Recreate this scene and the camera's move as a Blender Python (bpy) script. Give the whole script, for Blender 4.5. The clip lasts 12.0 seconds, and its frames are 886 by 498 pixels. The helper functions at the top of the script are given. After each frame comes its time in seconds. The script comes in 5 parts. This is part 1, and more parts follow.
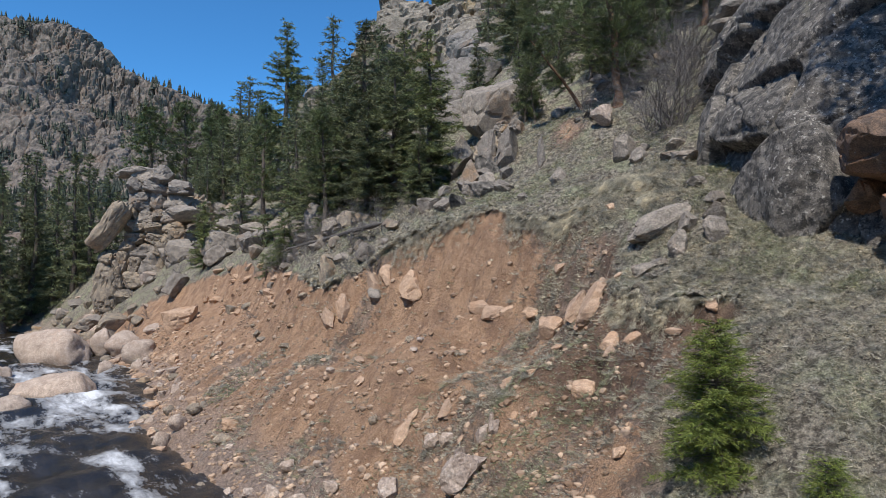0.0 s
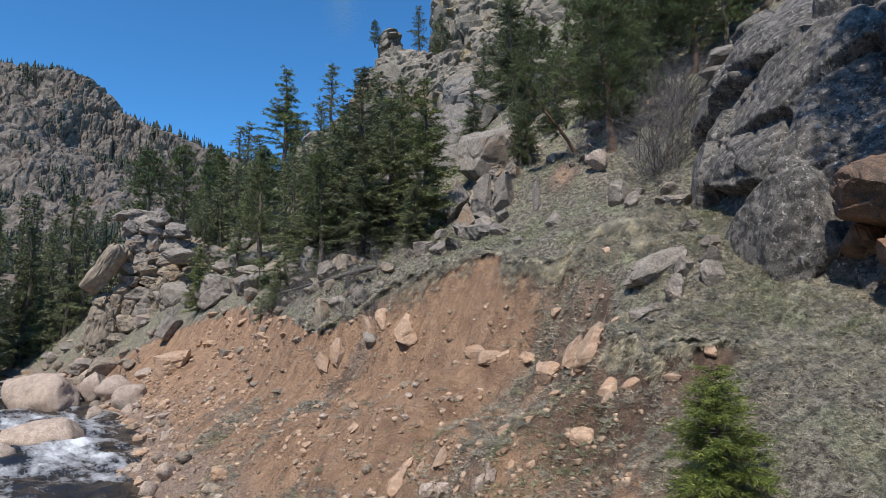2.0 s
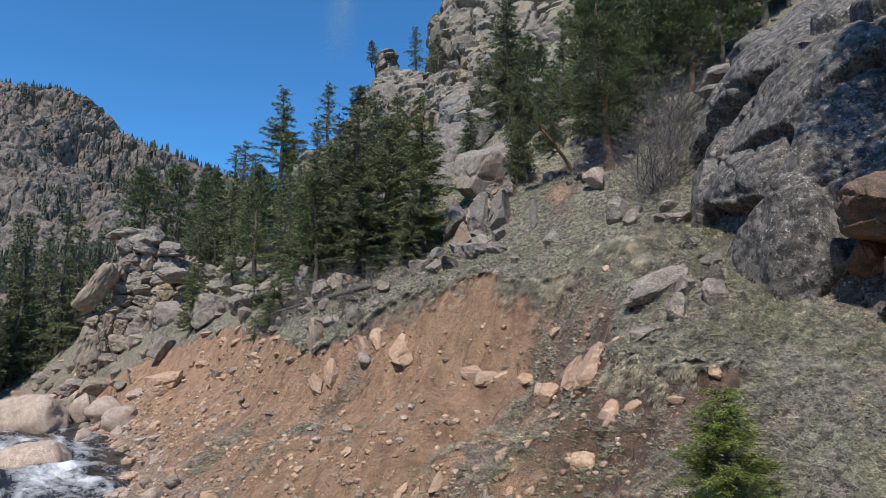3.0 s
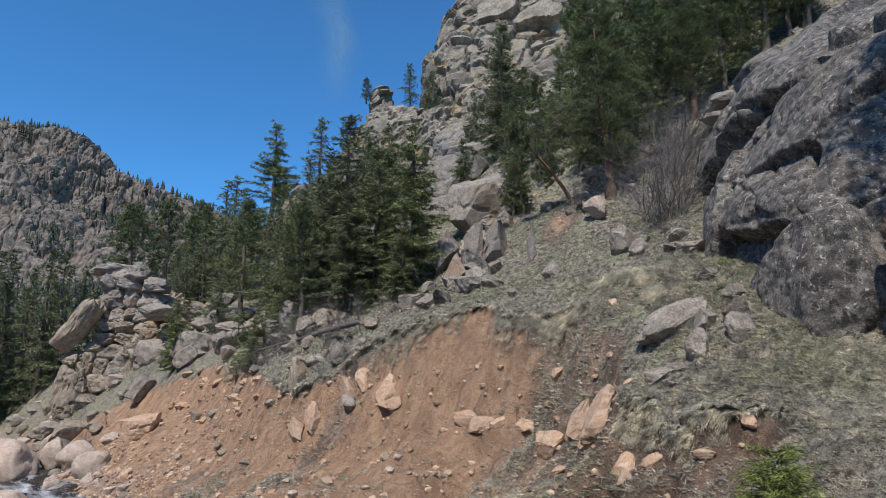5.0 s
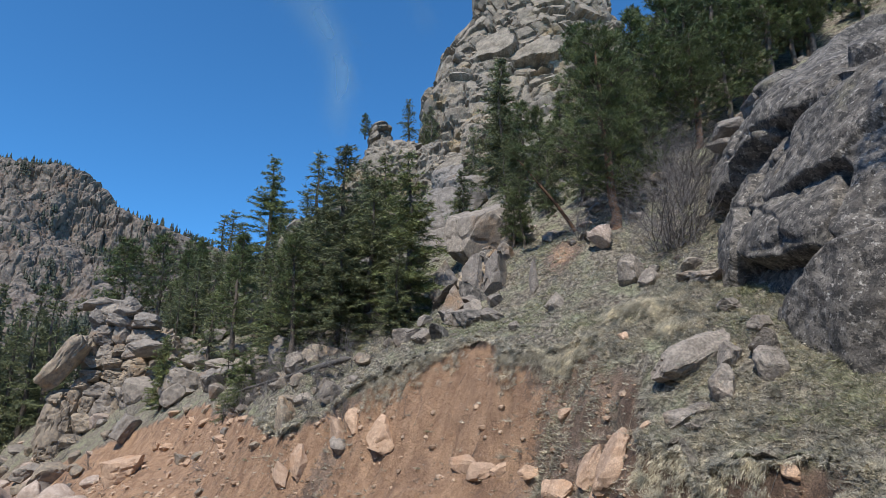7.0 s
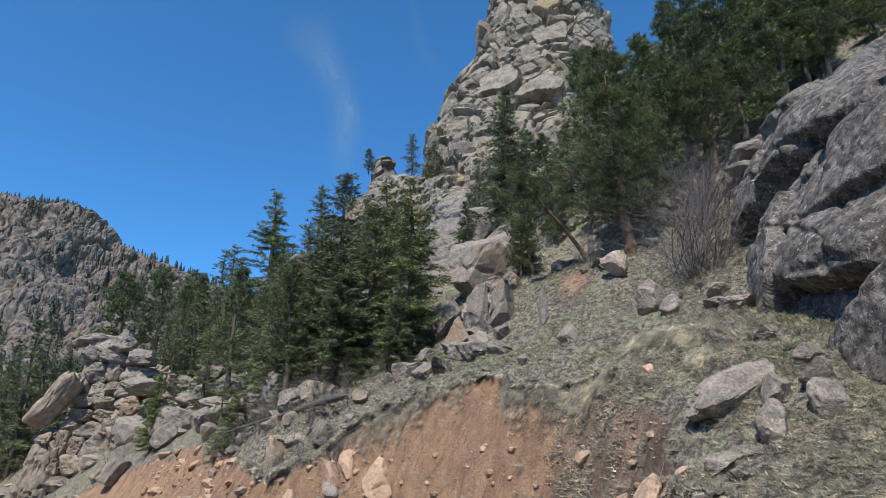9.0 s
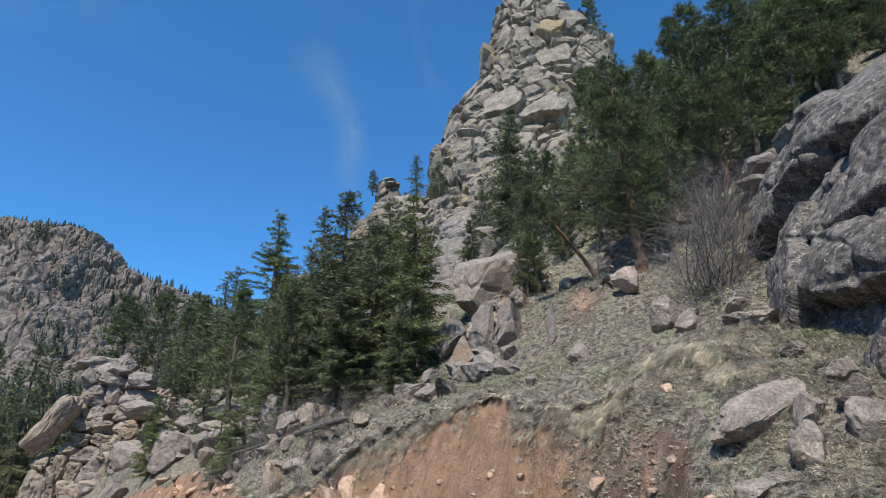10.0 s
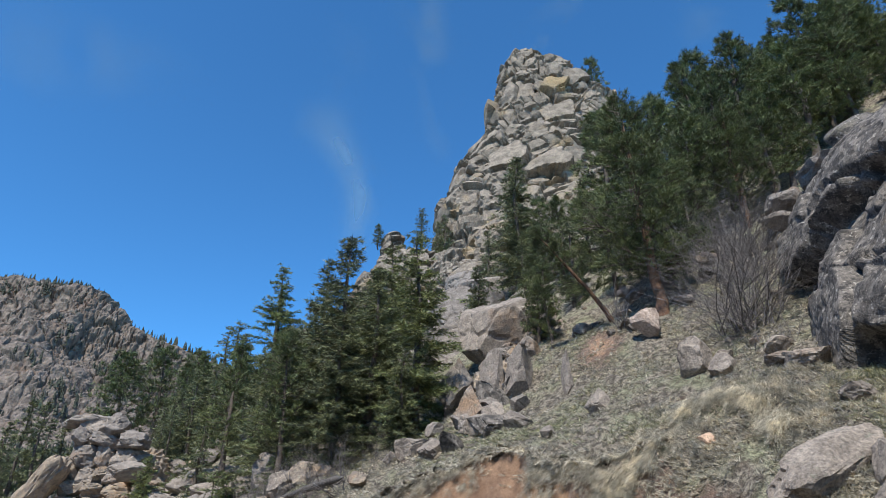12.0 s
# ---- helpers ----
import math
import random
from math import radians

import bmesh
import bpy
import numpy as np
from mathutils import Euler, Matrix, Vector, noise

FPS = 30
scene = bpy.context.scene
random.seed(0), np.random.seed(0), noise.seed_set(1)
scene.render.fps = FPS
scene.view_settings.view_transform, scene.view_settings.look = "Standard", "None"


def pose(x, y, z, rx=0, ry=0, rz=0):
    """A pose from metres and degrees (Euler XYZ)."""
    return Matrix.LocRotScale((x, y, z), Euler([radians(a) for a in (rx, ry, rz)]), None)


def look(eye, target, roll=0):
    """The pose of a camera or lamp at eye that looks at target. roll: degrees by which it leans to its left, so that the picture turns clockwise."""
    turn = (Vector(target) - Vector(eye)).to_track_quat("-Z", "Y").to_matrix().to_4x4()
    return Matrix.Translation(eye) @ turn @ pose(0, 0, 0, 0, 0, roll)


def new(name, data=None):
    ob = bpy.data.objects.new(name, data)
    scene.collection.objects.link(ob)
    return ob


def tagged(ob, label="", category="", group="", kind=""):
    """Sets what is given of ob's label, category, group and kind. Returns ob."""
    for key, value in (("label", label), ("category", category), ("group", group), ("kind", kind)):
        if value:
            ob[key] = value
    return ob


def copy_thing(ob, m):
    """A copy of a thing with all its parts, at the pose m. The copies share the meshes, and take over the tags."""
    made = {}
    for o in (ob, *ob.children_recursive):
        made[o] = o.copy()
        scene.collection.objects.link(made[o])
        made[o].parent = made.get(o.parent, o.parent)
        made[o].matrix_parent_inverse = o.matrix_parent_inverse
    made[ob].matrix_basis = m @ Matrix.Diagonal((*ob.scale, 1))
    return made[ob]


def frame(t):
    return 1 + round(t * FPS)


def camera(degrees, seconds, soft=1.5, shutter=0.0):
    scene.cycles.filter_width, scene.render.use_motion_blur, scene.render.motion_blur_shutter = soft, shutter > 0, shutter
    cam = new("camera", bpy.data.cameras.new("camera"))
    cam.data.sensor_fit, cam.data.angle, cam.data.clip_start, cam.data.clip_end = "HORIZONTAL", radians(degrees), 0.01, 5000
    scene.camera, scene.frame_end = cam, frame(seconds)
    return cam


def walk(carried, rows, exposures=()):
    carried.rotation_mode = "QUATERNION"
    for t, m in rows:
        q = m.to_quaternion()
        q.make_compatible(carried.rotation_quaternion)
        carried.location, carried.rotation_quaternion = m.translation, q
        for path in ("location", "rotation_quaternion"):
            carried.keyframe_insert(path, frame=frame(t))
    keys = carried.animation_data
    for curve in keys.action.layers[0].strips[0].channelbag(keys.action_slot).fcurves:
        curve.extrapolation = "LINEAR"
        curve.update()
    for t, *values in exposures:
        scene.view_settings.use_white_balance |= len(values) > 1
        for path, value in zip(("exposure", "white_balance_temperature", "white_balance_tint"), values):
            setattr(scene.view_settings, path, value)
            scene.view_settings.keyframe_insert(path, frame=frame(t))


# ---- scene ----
cam = camera(71.70, 12.0, soft=0.8)
ROWS = [
    (0.0, 0.000, 0.000, 11.500, 93.00, -0.00, 0.00),
    (0.5, 0.008, 0.013, 11.519, 94.10, -0.01, 0.02),
    (1.0, 0.008, 0.024, 11.527, 95.15, -0.06, -0.01),
    (1.5, 0.014, 0.049, 11.536, 96.10, -0.05, -0.13),
    (2.0, 0.035, 0.093, 11.542, 97.00, -0.03, -0.31),
    (2.5, 0.041, 0.190, 11.544, 97.91, 0.00, -0.48),
    (3.0, 0.054, 0.539, 11.563, 98.80, -0.01, -0.64),
    (5.0, 0.219, 2.623, 11.645, 102.38, -0.03, -1.13),
    (5.5, 0.264, 3.029, 11.662, 103.27, -0.07, -1.16),
    (6.0, 0.292, 3.409, 11.684, 104.14, -0.09, -1.22),
    (6.5, 0.314, 3.801, 11.701, 105.00, -0.12, -1.24),
    (7.0, 0.350, 4.229, 11.725, 105.85, -0.12, -1.25),
    (9.0, 0.430, 6.095, 11.798, 109.39, -0.21, -0.88),
    (9.5, 0.439, 6.558, 11.820, 110.32, -0.23, -0.64),
    (10.0, 0.458, 7.030, 11.841, 111.52, -0.23, -0.44),
    (10.5, 0.485, 7.523, 11.857, 112.88, -0.23, -0.21),
    (11.0, 0.510, 8.012, 11.878, 114.25, -0.25, -0.03),
    (11.5, 0.523, 8.496, 11.889, 115.64, -0.27, 0.10),
    (12.0, 0.528, 8.976, 11.889, 116.91, -0.32, 0.14),
]
walk(cam, [(t, pose(x, y, z, rx, ry, rz)) for t, x, y, z, rx, ry, rz in ROWS], [(0.0, -0.09), (3.0, -0.08), (6.0, -0.03), (9.0, 0.11), (12.0, 0.21)])

# ---- light: a high sun from behind, clear sky ----
SUN_DIR = Vector((-0.27, -0.74, 1.08)).normalized()
world = bpy.data.worlds.new("sky")
scene.world = world
world.use_nodes = True
sky = world.node_tree.nodes.new("ShaderNodeTexSky")
sky.sky_type, sky.sun_disc = "NISHITA", False
sky.sun_elevation, sky.sun_rotation = math.asin(SUN_DIR.z), math.atan2(SUN_DIR.x, SUN_DIR.y)
sky.altitude, sky.air_density, sky.dust_density, sky.ozone_density = 2200, 1.0, 0.0, 4.0
tint = world.node_tree.nodes.new("ShaderNodeMix")
tint.data_type, tint.blend_type = "RGBA", "MULTIPLY"
tint.inputs[0].default_value, tint.inputs[7].default_value = 1.0, (0.46, 1.0, 1.27, 1)
world.node_tree.links.new(sky.outputs[0], tint.inputs[6])
world.node_tree.links.new(tint.outputs[2], world.node_tree.nodes["Background"].inputs[0])
world.node_tree.nodes["Background"].inputs[1].default_value = 0.165
sun = new("sun", bpy.data.lights.new("sun", "SUN"))
sun.data.energy, sun.data.angle, sun.data.color = 4.8, radians(0.5), (1.0, 0.95, 0.88)
sun.matrix_world = look(SUN_DIR * 100, (0, 0, 0))

# ---- noise ----
def hash01(i, j, k, seed):
    """A random value in 0..1 for each whole-numbered cell."""
    with np.errstate(over="ignore"):
        h = (i.astype(np.int64).astype(np.uint32) * np.uint32(374761393) + j.astype(np.int64).astype(np.uint32) * np.uint32(668265263)
             + k.astype(np.int64).astype(np.uint32) * np.uint32(2147483647) + np.uint32((seed * 974711) % 4294967296))
        h = (h ^ (h >> np.uint32(13))) * np.uint32(1274126177)
        h = (h ^ (h >> np.uint32(16))) * np.uint32(2246822519)
        h = h ^ (h >> np.uint32(15))
    return h.astype(np.float64) / 4294967295.0


def vnoise(p, seed=0):
    """Smooth noise in -1..1 at the points p (n, 3)."""
    b = np.floor(p)
    f = p - b
    f = f * f * (3 - 2 * f)
    out = 0
    for dx in (0, 1):
        for dy in (0, 1):
            for dz in (0, 1):
                w = (f[:, 0] if dx else 1 - f[:, 0]) * (f[:, 1] if dy else 1 - f[:, 1]) * (f[:, 2] if dz else 1 - f[:, 2])
                out = out + w * hash01(b[:, 0] + dx, b[:, 1] + dy, b[:, 2] + dz, seed)
    return out * 2 - 1


def fbm(p, octaves=4, seed=0):
    out, a = 0, 1.0
    for o in range(octaves):
        out = out + a * vnoise(p * 2.03 ** o + 17.3 * o, seed + o)
        a *= 0.5
    return out


def cells(p, seed=0, power=2.0):
    """Distances to the nearest and second nearest seed, the nearest seed and its three random values."""
    b = np.floor(p)
    f1, f2 = np.full(len(p), 9.0), np.full(len(p), 9.0)
    near, ident = np.zeros_like(p), np.zeros_like(p)
    for dx in (-1, 0, 1):
        for dy in (-1, 0, 1):
            for dz in (-1, 0, 1):
                c = b + (dx, dy, dz)
                s = c + 0.1 + 0.8 * np.stack([hash01(c[:, 0], c[:, 1], c[:, 2], seed + q) for q in (1, 2, 3)], 1)
                d = np.linalg.norm(p - s, axis=1) if power == 2.0 else (np.abs(p - s) ** power).sum(1) ** (1 / power)
                first = d < f1
                f2 = np.where(first, f1, np.minimum(f2, d))
                f1 = np.where(first, d, f1)
                near[first] = s[first]
                ident[first] = c[first]
    return f1, f2, near, np.stack([hash01(ident[:, 0], ident[:, 1], ident[:, 2], seed + q) for q in (11, 12, 13)], 1)


def smooth(a, b, x):
    t = np.clip((x - a) / (b - a), 0, 1)
    return t * t * (3 - 2 * t)


# ---- the lie of the land: u runs up the river, v from the river up the slope ----
WATER = 3.4


def uv_of(x, y):
    return -0.64 * x + 0.768 * y, 0.768 * x + 0.64 * y


def xy_of(u, v):
    return -0.64 * u + 0.768 * v, 0.768 * u + 0.64 * v


def bank(u):
    """How far out the water's edge lies."""
    return np.interp(u, [-20, 5, 15, 30, 38, 50, 70, 116, 140], [7, 7.4, 9.2, 9.0, 9.8, 13.2, 14.0, 11, 9.5])


def lip_at(u):
    """The upper edge of the bare earth, measured from the water's edge."""
    return np.interp(u, [5.6, 7.2, 7.9, 8.7, 9.5, 11.3, 12.0, 12.7, 13.4, 15.7, 16.9, 17.8, 18.4, 20.1, 20.9, 22.6, 24.2, 25.5, 26.7, 28.1, 29.5, 31.7, 36.8, 44.6, 50.8, 60.2, 66.3, 70.4, 77.5, 84.7],
                     [6.8, 8.2, 7.9, 7.45, 7.3, 7.8, 8.9, 9.6, 9.9, 10.6, 10.3, 9.9, 10.4, 10.9, 10.9, 10.35, 10.2, 9.8, 9.6, 8.7, 8.1, 7.8, 8.4, 8.8, 9.0, 9.8, 8.3, 7.7, 5.3, 4.4])


def ragged_lip(u, v):
    wave = np.stack([u * 0.35, v * 0.35, 0 * u], 1)
    return 0.15 * vnoise(wave, 5) + 0.25 * vnoise(wave * 4.5, 6) + 0.16 * vnoise(wave * 11, 7)


def land(x, y):
    """The smooth ground's height, and how bare the earth is."""
    u, v = uv_of(x, y)
    s = v - bank(u)
    lip = lip_at(u) + ragged_lip(u, v)
    up = np.interp(s, [-60, -40, -30, -3, 0, 2, 5.7, 10.4, 15, 18.5, 24, 32, 42, 54, 70, 110, 300], [40, 14, 2, 1.9, 3.35, 4.7, 8.6, 14.0, 17.2, 20.4, 25.2, 32.5, 42, 53, 66, 88, 100])
    cut = smooth(8, 16, u) * (1 - smooth(60, 80, u)) * np.interp(u, [14, 20, 30], [1.7, 2.2, 1.3])
    face = np.clip(lip - s, 0, 9)
    up = up - cut * (smooth(0.0, 2.0, face) * (1 - smooth(2.0, 6.5, face)))
    low = np.interp(v, [-60, -40, -30, 3, 5.5, 7.5, 10.7, 14.8, 18.9, 24, 33, 50, 80, 200], [40, 14, 2, 2, 3.2, 4.8, 7.7, 10.9, 12.6, 17.2, 26, 41, 66, 100])
    w = 1 - smooth(3.0, 17.0, u)
    z = up * (1 - w) + low * w
    z = z - np.interp(u, [6.0, 7.5, 10.8, 11.8, 14.4, 16.4, 17.8, 20, 70, 80], [0, 0.7, 0.6, 0.0, 0.0, 0.2, 0.5, 0.4, 0.35, 0]) * smooth(0.0, 0.32, face) * (1 - smooth(1.6, 4.5, face))
    far = smooth(112, 150, u)
    z = z * (1 - far) + far * np.where(z > 3.0, 4.4 + 0.05 * np.abs(v), z)
    across = u * 0.866 + v * 0.5
    ragged = fbm(np.stack([u * 0.22, v * 0.22, 0 * u + 9], 1), 4, 61)
    patchy = 0.50 + 0.30 * fbm(np.stack([across * 0.75, v * 0.55, 0 * u + 2], 1), 5, 63) + 0.2 * (1 - smooth(5.6, 7.6, s))
    open_earth = smooth(16.7, 18.2, u + 0.6 * ragged)
    side = np.clip(open_earth + (1 - open_earth) * patchy, 0, 1) * smooth(5.5, 9.0, u + 1.5 * ragged) * (1 - smooth(84, 104, u))
    soft = 0.22 + 1.3 * np.exp(-((u - 12.6) / 0.9) ** 2)
    bare = side * smooth(-1, 1, (lip - s - 0.5 * (soft - 0.22)) / soft)
    under = 0.5 * smooth(5.8, 7.4, u) * (1 - smooth(12, 17, u)) * smooth(-0.05, 0.15, lip - s) * (1 - smooth(0.5, 2.2, lip - s + 0.7 * ragged))
    bare = np.maximum(bare, under)
    low_mix = smooth(8, 14, u) * (1 - smooth(40, 52, u)) * (1 - smooth(4.6, 7.6, s))
    grain = fbm(np.stack([across * 0.55, v * 0.4, 0 * u + 3], 1), 5, 8)
    bare = bare * (1 - low_mix * (0.08 + 0.5 * smooth(0.05, 0.6, grain)))
    strip = np.interp(s, [2, 3.4, 5.2, 7.3, 8.5], [29, 27.5, 26.8, 27.8, 26.8])
    bare = bare * (1 - np.clip(0.75 + 0.5 * grain, 0, 0.95) * np.exp(-((u - strip) / 1.1) ** 2))
    bare = np.maximum(bare, 0.62 * np.exp(-((x - 6.8) / 1.0) ** 2 - ((y - 33.0) / 1.6) ** 2) + 0.2 * np.exp(-((x - 6.0) / 0.8) ** 2 - ((y - 22.8) / 1.2) ** 2))
    return z, bare


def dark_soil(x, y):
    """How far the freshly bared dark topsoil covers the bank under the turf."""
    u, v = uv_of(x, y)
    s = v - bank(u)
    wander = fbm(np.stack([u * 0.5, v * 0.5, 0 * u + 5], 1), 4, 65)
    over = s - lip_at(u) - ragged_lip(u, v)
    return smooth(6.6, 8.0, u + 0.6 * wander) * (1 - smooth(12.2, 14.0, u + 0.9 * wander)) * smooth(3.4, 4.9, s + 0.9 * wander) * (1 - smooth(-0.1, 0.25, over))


def ground(x, y):
    """The ground's height at arrays of x and y, with its small relief."""
    x, y = np.atleast_1d(np.asarray(x, float)), np.atleast_1d(np.asarray(y, float))
    z, bare = land(x, y)
    u, v = uv_of(x, y)
    s = v - bank(u)
    near = (1 - smooth(60, 130, np.hypot(x, y))) * 0.85 + 0.15
    dry = smooth(-0.5, 1.5, s)
    bumps = 0.45 * fbm(np.stack([u * 0.3, v * 0.3, 0 * u], 1), 4, 21) * dry
    gully = 0.2 * fbm(np.stack([(u * 0.866 + v * 0.5) * 1.2, v * 0.35, 0 * u], 1), 4, 31) * bare - 0.1 * np.abs(fbm(np.stack([(u * 0.866 + v * 0.5) * 2.4, v * 1.0, 0 * u], 1), 3, 35)) * bare
    knobs = 0.17 * np.abs(fbm(np.stack([u * 2.2, v * 2.2, 0 * u], 1), 2, 41)) * dry
    clods = 0.07 * fbm(np.stack([u * 1.9, v * 1.9, 0 * u + 4], 1), 3, 47) * dry
    for px, py, r in ((4.0, 17.25, 0.7), (5.15, 16.35, 0.55), (1.0, 18.4, 0.6), (5.9, 17.3, 0.4), (2.75, 25.6, 0.5), (3.4, 24.0, 0.4)):
        z = z - 1.1 * r * (1 - smooth(0.35 * r, r, np.hypot(x - px, y - py)))
    return z + bumps + near * (gully + knobs + clods)


# ---- materials ----
def nodes_of(name):
    m = bpy.data.materials.new(name)
    m.use_nodes = True
    t = m.node_tree
    return m, t, t.nodes["Principled BSDF"]


def add(t, kind, **values):
    n = t.nodes.new(kind)
    for k, v in values.items():
        n.inputs[k.replace("_", " ")].default_value = v
    return n


def noise_tex(t, scale, detail=4.0, rough=0.55, stretch=None, way=39.8):
    n = add(t, "ShaderNodeTexNoise", Scale=scale, Detail=detail, Roughness=rough)
    g = t.nodes.new("ShaderNodeNewGeometry")
    if stretch:
        mp = t.nodes.new("ShaderNodeMapping")
        mp.vector_type = "TEXTURE"
        mp.inputs["Rotation"].default_value = (0, 0, radians(way))
        mp.inputs["Scale"].default_value = tuple(1 / w for w in stretch)
        t.links.new(g.outputs["Position"], mp.inputs[0])
        t.links.new(mp.outputs[0], n.inputs["Vector"])
    else:
        t.links.new(g.outputs["Position"], n.inputs["Vector"])
    return n


def ramp(t, source, a, b, low=(0, 0, 0, 1), high=(1, 1, 1, 1)):
    r = t.nodes.new("ShaderNodeValToRGB")
    r.color_ramp.elements[0].position, r.color_ramp.elements[1].position = a, b
    r.color_ramp.elements[0].color, r.color_ramp.elements[1].color = low, high
    t.links.new(source, r.inputs[0])
    return r.outputs[0]


def mix(t, fac, a, b):
    n = t.nodes.new("ShaderNodeMix")
    n.data_type = "RGBA"
    for value, socket in ((fac, n.inputs[0]), (a, n.inputs[6]), (b, n.inputs[7])):
        if isinstance(value, (int, float)):
            socket.default_value = value
        elif isinstance(value, tuple):
            socket.default_value = (*value, 1.0)
        else:
            t.links.new(value, socket)
    return n.outputs[2]


def bump(t, bsdf, source, strength, distance, under=None):
    b = add(t, "ShaderNodeBump", Strength=strength, Distance=distance)
    t.links.new(source, b.inputs["Height"])
    if under:
        t.links.new(under, b.inputs["Normal"])
    t.links.new(b.outputs[0], bsdf.inputs["Normal"])
    return b.outputs[0]


def rock_material(name, light, dark, stain, lichen, scale=1.0, stain_at=0.56, speck_at=0.6, crust=None):
    """Weathered rock: mottled, streaked, with rusty stains and lichen specks."""
    m, t, b = nodes_of(name)
    big = noise_tex(t, 0.55 * scale, 5)
    mid = noise_tex(t, 3.0 * scale, 6, 0.65)
    fine = noise_tex(t, 22.0 * scale, 4, 0.7)
    spot = noise_tex(t, 7.5 * scale, 3, 0.75)
    c = mix(t, ramp(t, mid.outputs[0], 0.40, 0.60), dark, light)
    c = mix(t, ramp(t, big.outputs[0], stain_at, stain_at + 0.12), c, stain)
    c = mix(t, ramp(t, spot.outputs[0], speck_at, speck_at + 0.06), c, lichen)
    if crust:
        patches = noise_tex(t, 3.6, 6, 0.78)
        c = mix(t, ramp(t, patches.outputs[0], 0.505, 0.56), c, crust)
    grain = mix(t, ramp(t, fine.outputs[0], 0.32, 0.68), (0.5, 0.5, 0.5), (1.36, 1.34, 1.3))
    n = t.nodes.new("ShaderNodeMix")
    n.data_type, n.blend_type = "RGBA", "MULTIPLY"
    n.inputs[0].default_value = 1.0
    t.links.new(c, n.inputs[6])
    t.links.new(grain, n.inputs[7])
    info = t.nodes.new("ShaderNodeObjectInfo")
    tone = mix(t, info.outputs["Random"], (0.85, 0.84, 0.83), (1.12, 1.08, 1.02))
    n2 = t.nodes.new("ShaderNodeMix")
    n2.data_type, n2.blend_type = "RGBA", "MULTIPLY"
    n2.inputs[0].default_value = 1.0
    t.links.new(n.outputs[2], n2.inputs[6])
    t.links.new(tone, n2.inputs[7])
    t.links.new(n2.outputs[2], b.inputs["Base Color"])
    b.inputs["Roughness"].default_value = 0.88
    first = bump(t, b, mid.outputs[0], 0.55, 0.07 / scale)
    bump(t, b, fine.outputs[0], 0.8, 0.03 / scale, first)
    return m


GRANITE = rock_material("granite", (0.32, 0.285, 0.25), (0.19, 0.168, 0.148), (0.28, 0.195, 0.13), (0.20, 0.195, 0.165), 0.7, 0.58)
CRAG = rock_material("crag_granite", (0.30, 0.262, 0.216), (0.165, 0.143, 0.117), (0.33, 0.25, 0.14), (0.25, 0.225, 0.16), 0.2, 0.57)
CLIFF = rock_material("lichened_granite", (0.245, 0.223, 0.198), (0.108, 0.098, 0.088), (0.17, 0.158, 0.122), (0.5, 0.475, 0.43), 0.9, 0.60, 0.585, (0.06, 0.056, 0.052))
OCHRE = rock_material("ochre_granite", (0.38, 0.315, 0.24), (0.21, 0.18, 0.15), (0.38, 0.235, 0.12), (0.26, 0.26, 0.21), 0.5, 0.6)
PALE = rock_material("river_granite", (0.52, 0.43, 0.365), (0.38, 0.30, 0.25), (0.45, 0.33, 0.26), (0.58, 0.5, 0.44), 0.6, 0.58)
FRESH = rock_material("fresh_sandy_granite", (0.56, 0.405, 0.295), (0.41, 0.28, 0.195), (0.48, 0.31, 0.2), (0.62, 0.5, 0.4), 1.6, 0.52, 0.66)
RUST = rock_material("rusty_granite", (0.24, 0.157, 0.108), (0.115, 0.082, 0.063), (0.29, 0.165, 0.1), (0.3, 0.26, 0.22), 1.2, 0.5, 0.64)
BLOCKS = rock_material("mountain_rock", (0.265, 0.216, 0.18), (0.12, 0.098, 0.083), (0.2, 0.142, 0.107), (0.11, 0.099, 0.073), 0.05, 0.56)


